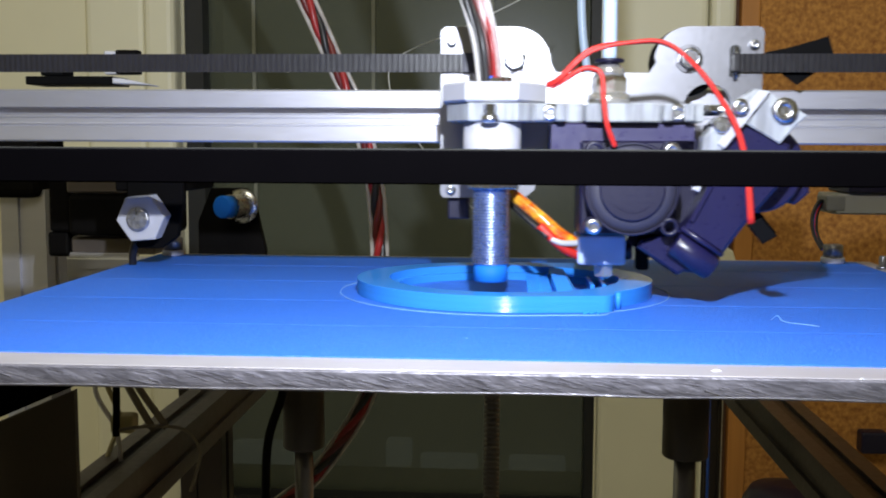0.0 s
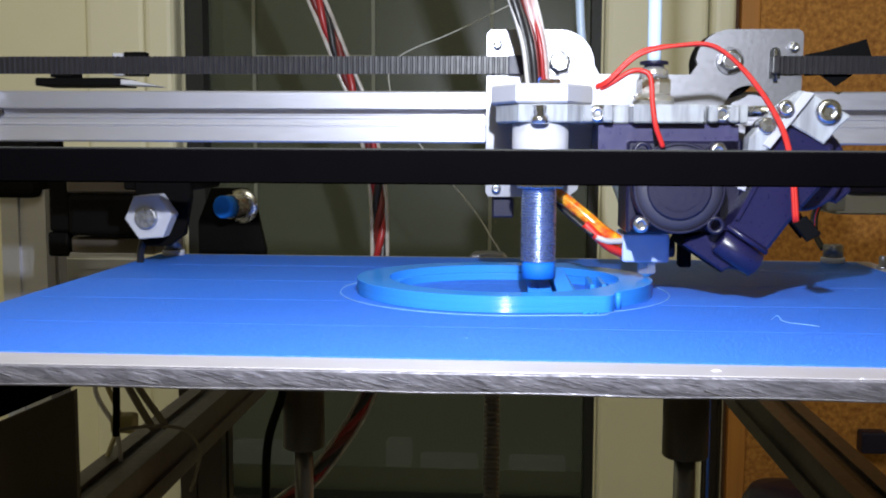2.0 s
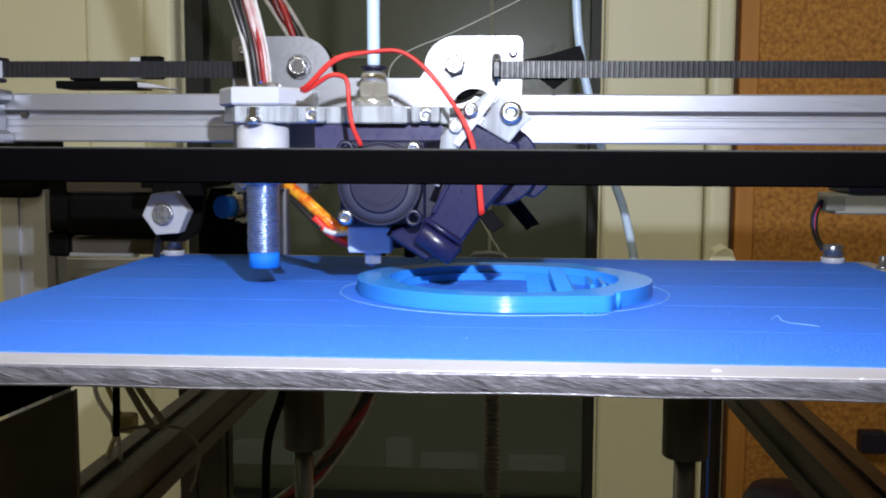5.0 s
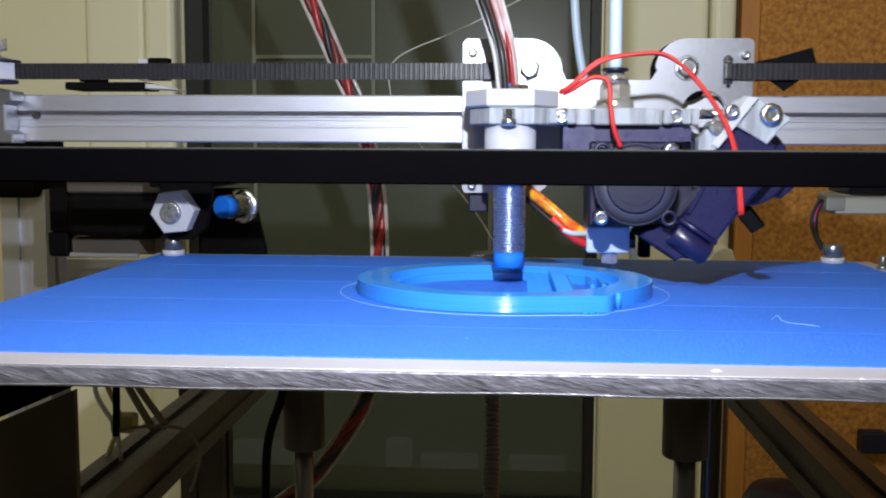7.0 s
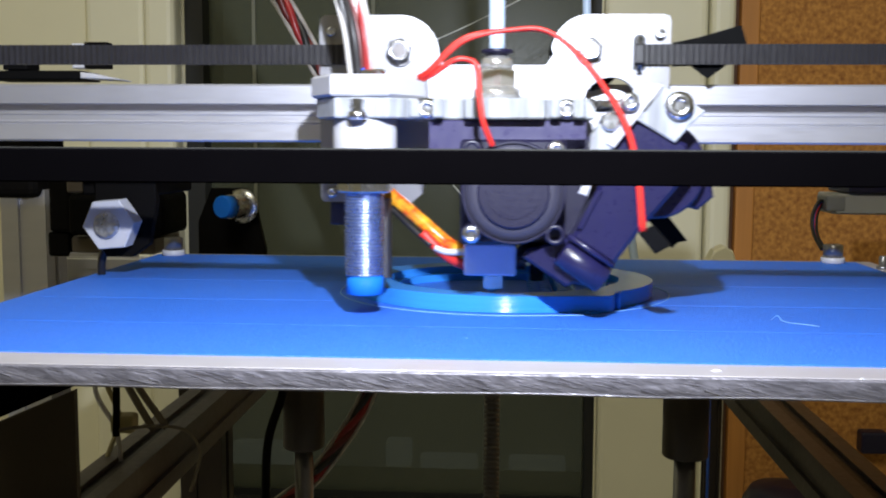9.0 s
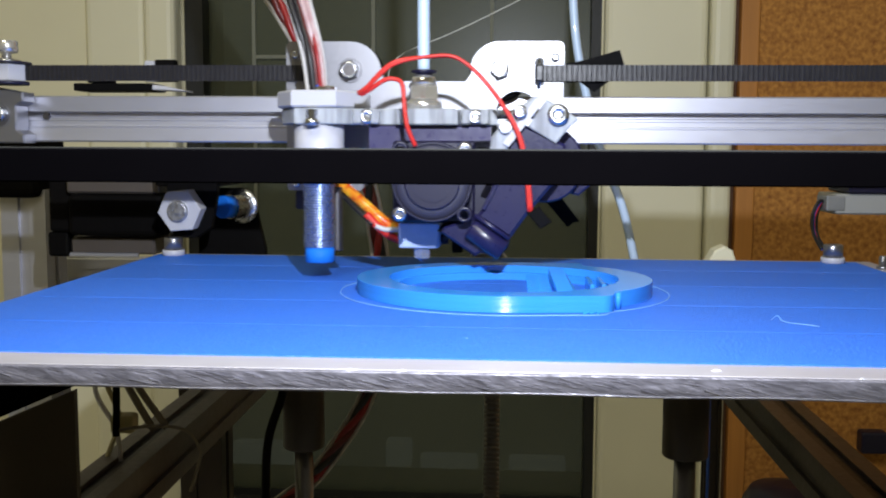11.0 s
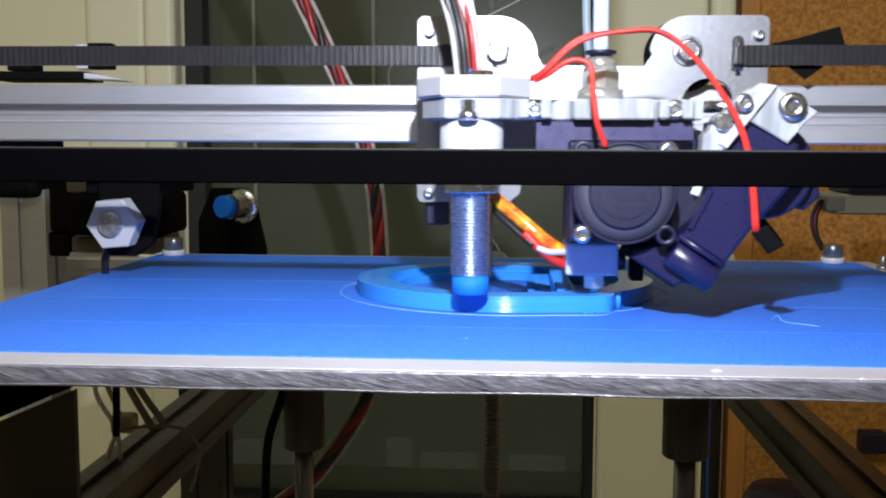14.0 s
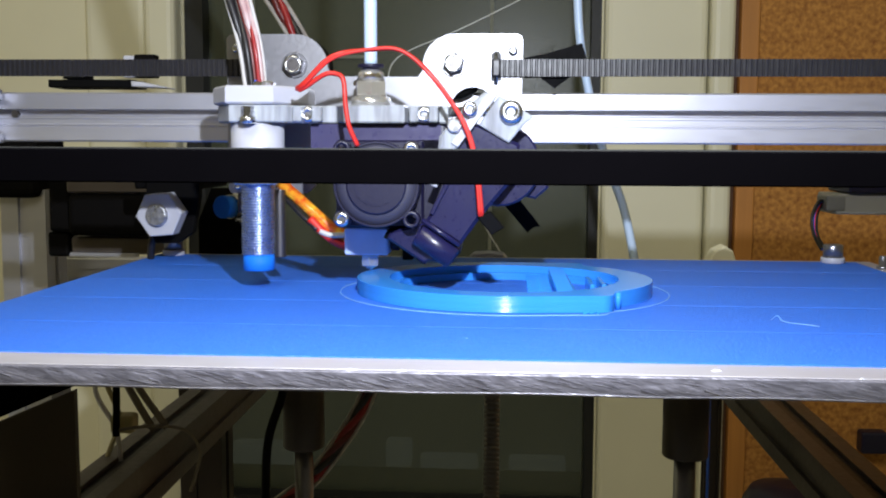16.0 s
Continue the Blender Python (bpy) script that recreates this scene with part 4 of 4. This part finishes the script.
beam = gantry()
head = carriage()
frame_parts()
loom = upper_loom()
back_tube = rear_tube()
hair()


# ---------------------------------------------------------------- what moves
def motions():
    # seconds, the head's place across and along, in millimetres
    way = [(0.0, 2.0, -4.9), (0.1, -4.0, -2.0), (0.2, -10.6, 14.5), (0.3, -17.0, 35.5), (0.4, -22.8, 50.0), (0.5, -26.5, 55.9), (0.75, -18.5, 55.6), (1.0, -2.1, 55.0), (1.2, 1.8, 46.5), (1.5, 11.7, 31.7), (2.0, 18.2, 4.5), (2.5, 6.9, -21.5), (2.75, 1.0, -33.0),
           (3.0, -9.8, -39.0), (3.5, -40.3, -38.3), (4.0, -67.8, -26.0), (4.2, -75.7, -18.4), (4.45, -81.3, -3.8), (4.92, -82.7, 22.0), (5.35, -69.5, 41.0),
           (5.75, -50.3, 54.3), (6.3, -19.7, 55.3), (6.5, -7.3, 56.2), (7.0, 8.1, 35.5), (7.5, 17.7, 9.0), (8.0, 9.1, -17.7), (8.5, -5.1, -38.7), (9.0, -35.6, -38.5),
           (9.2, -47.5, -37.1), (9.5, -63.2, -26.5), (9.98, -81.1, -3.8), (10.47, -82.9, 22.4), (10.9, -69.5, 41.0), (11.3, -50.4, 54.3), (11.5, -38.0, 55.3),
           (12.0, -11.5, 54.3), (12.5, 5.4, 36.3), (13.0, 16.8, 12.4), (13.5, 9.8, -13.8), (14.0, -3.7, -35.0), (14.5, -33.9, -37.5), (15.0, -62.5, -29.2),
           (15.5, -80.5, -7.8), (16.0, -82.2, 17.4)]
    walk(head, [(t, pose(x / 1000, (374 + y) / 1000, 0)) for t, x, y in way])
    walk(beam, [(t, pose(0, (374 + y) / 1000, 0)) for t, x, y in way])
    # the hanging loom and tube lean with the head
    walk(loom, [(t, pose(-0.066, 0.520, -0.003, 0, 0.27 + 0.126 * (max(x, -45) + 11), 0)) for t, x, y in way])
    walk(back_tube, [(t, pose(0.066, 0.520, -0.006, 0, 0.035 * (50 - y), 0)) for t, x, y in way])


motions()
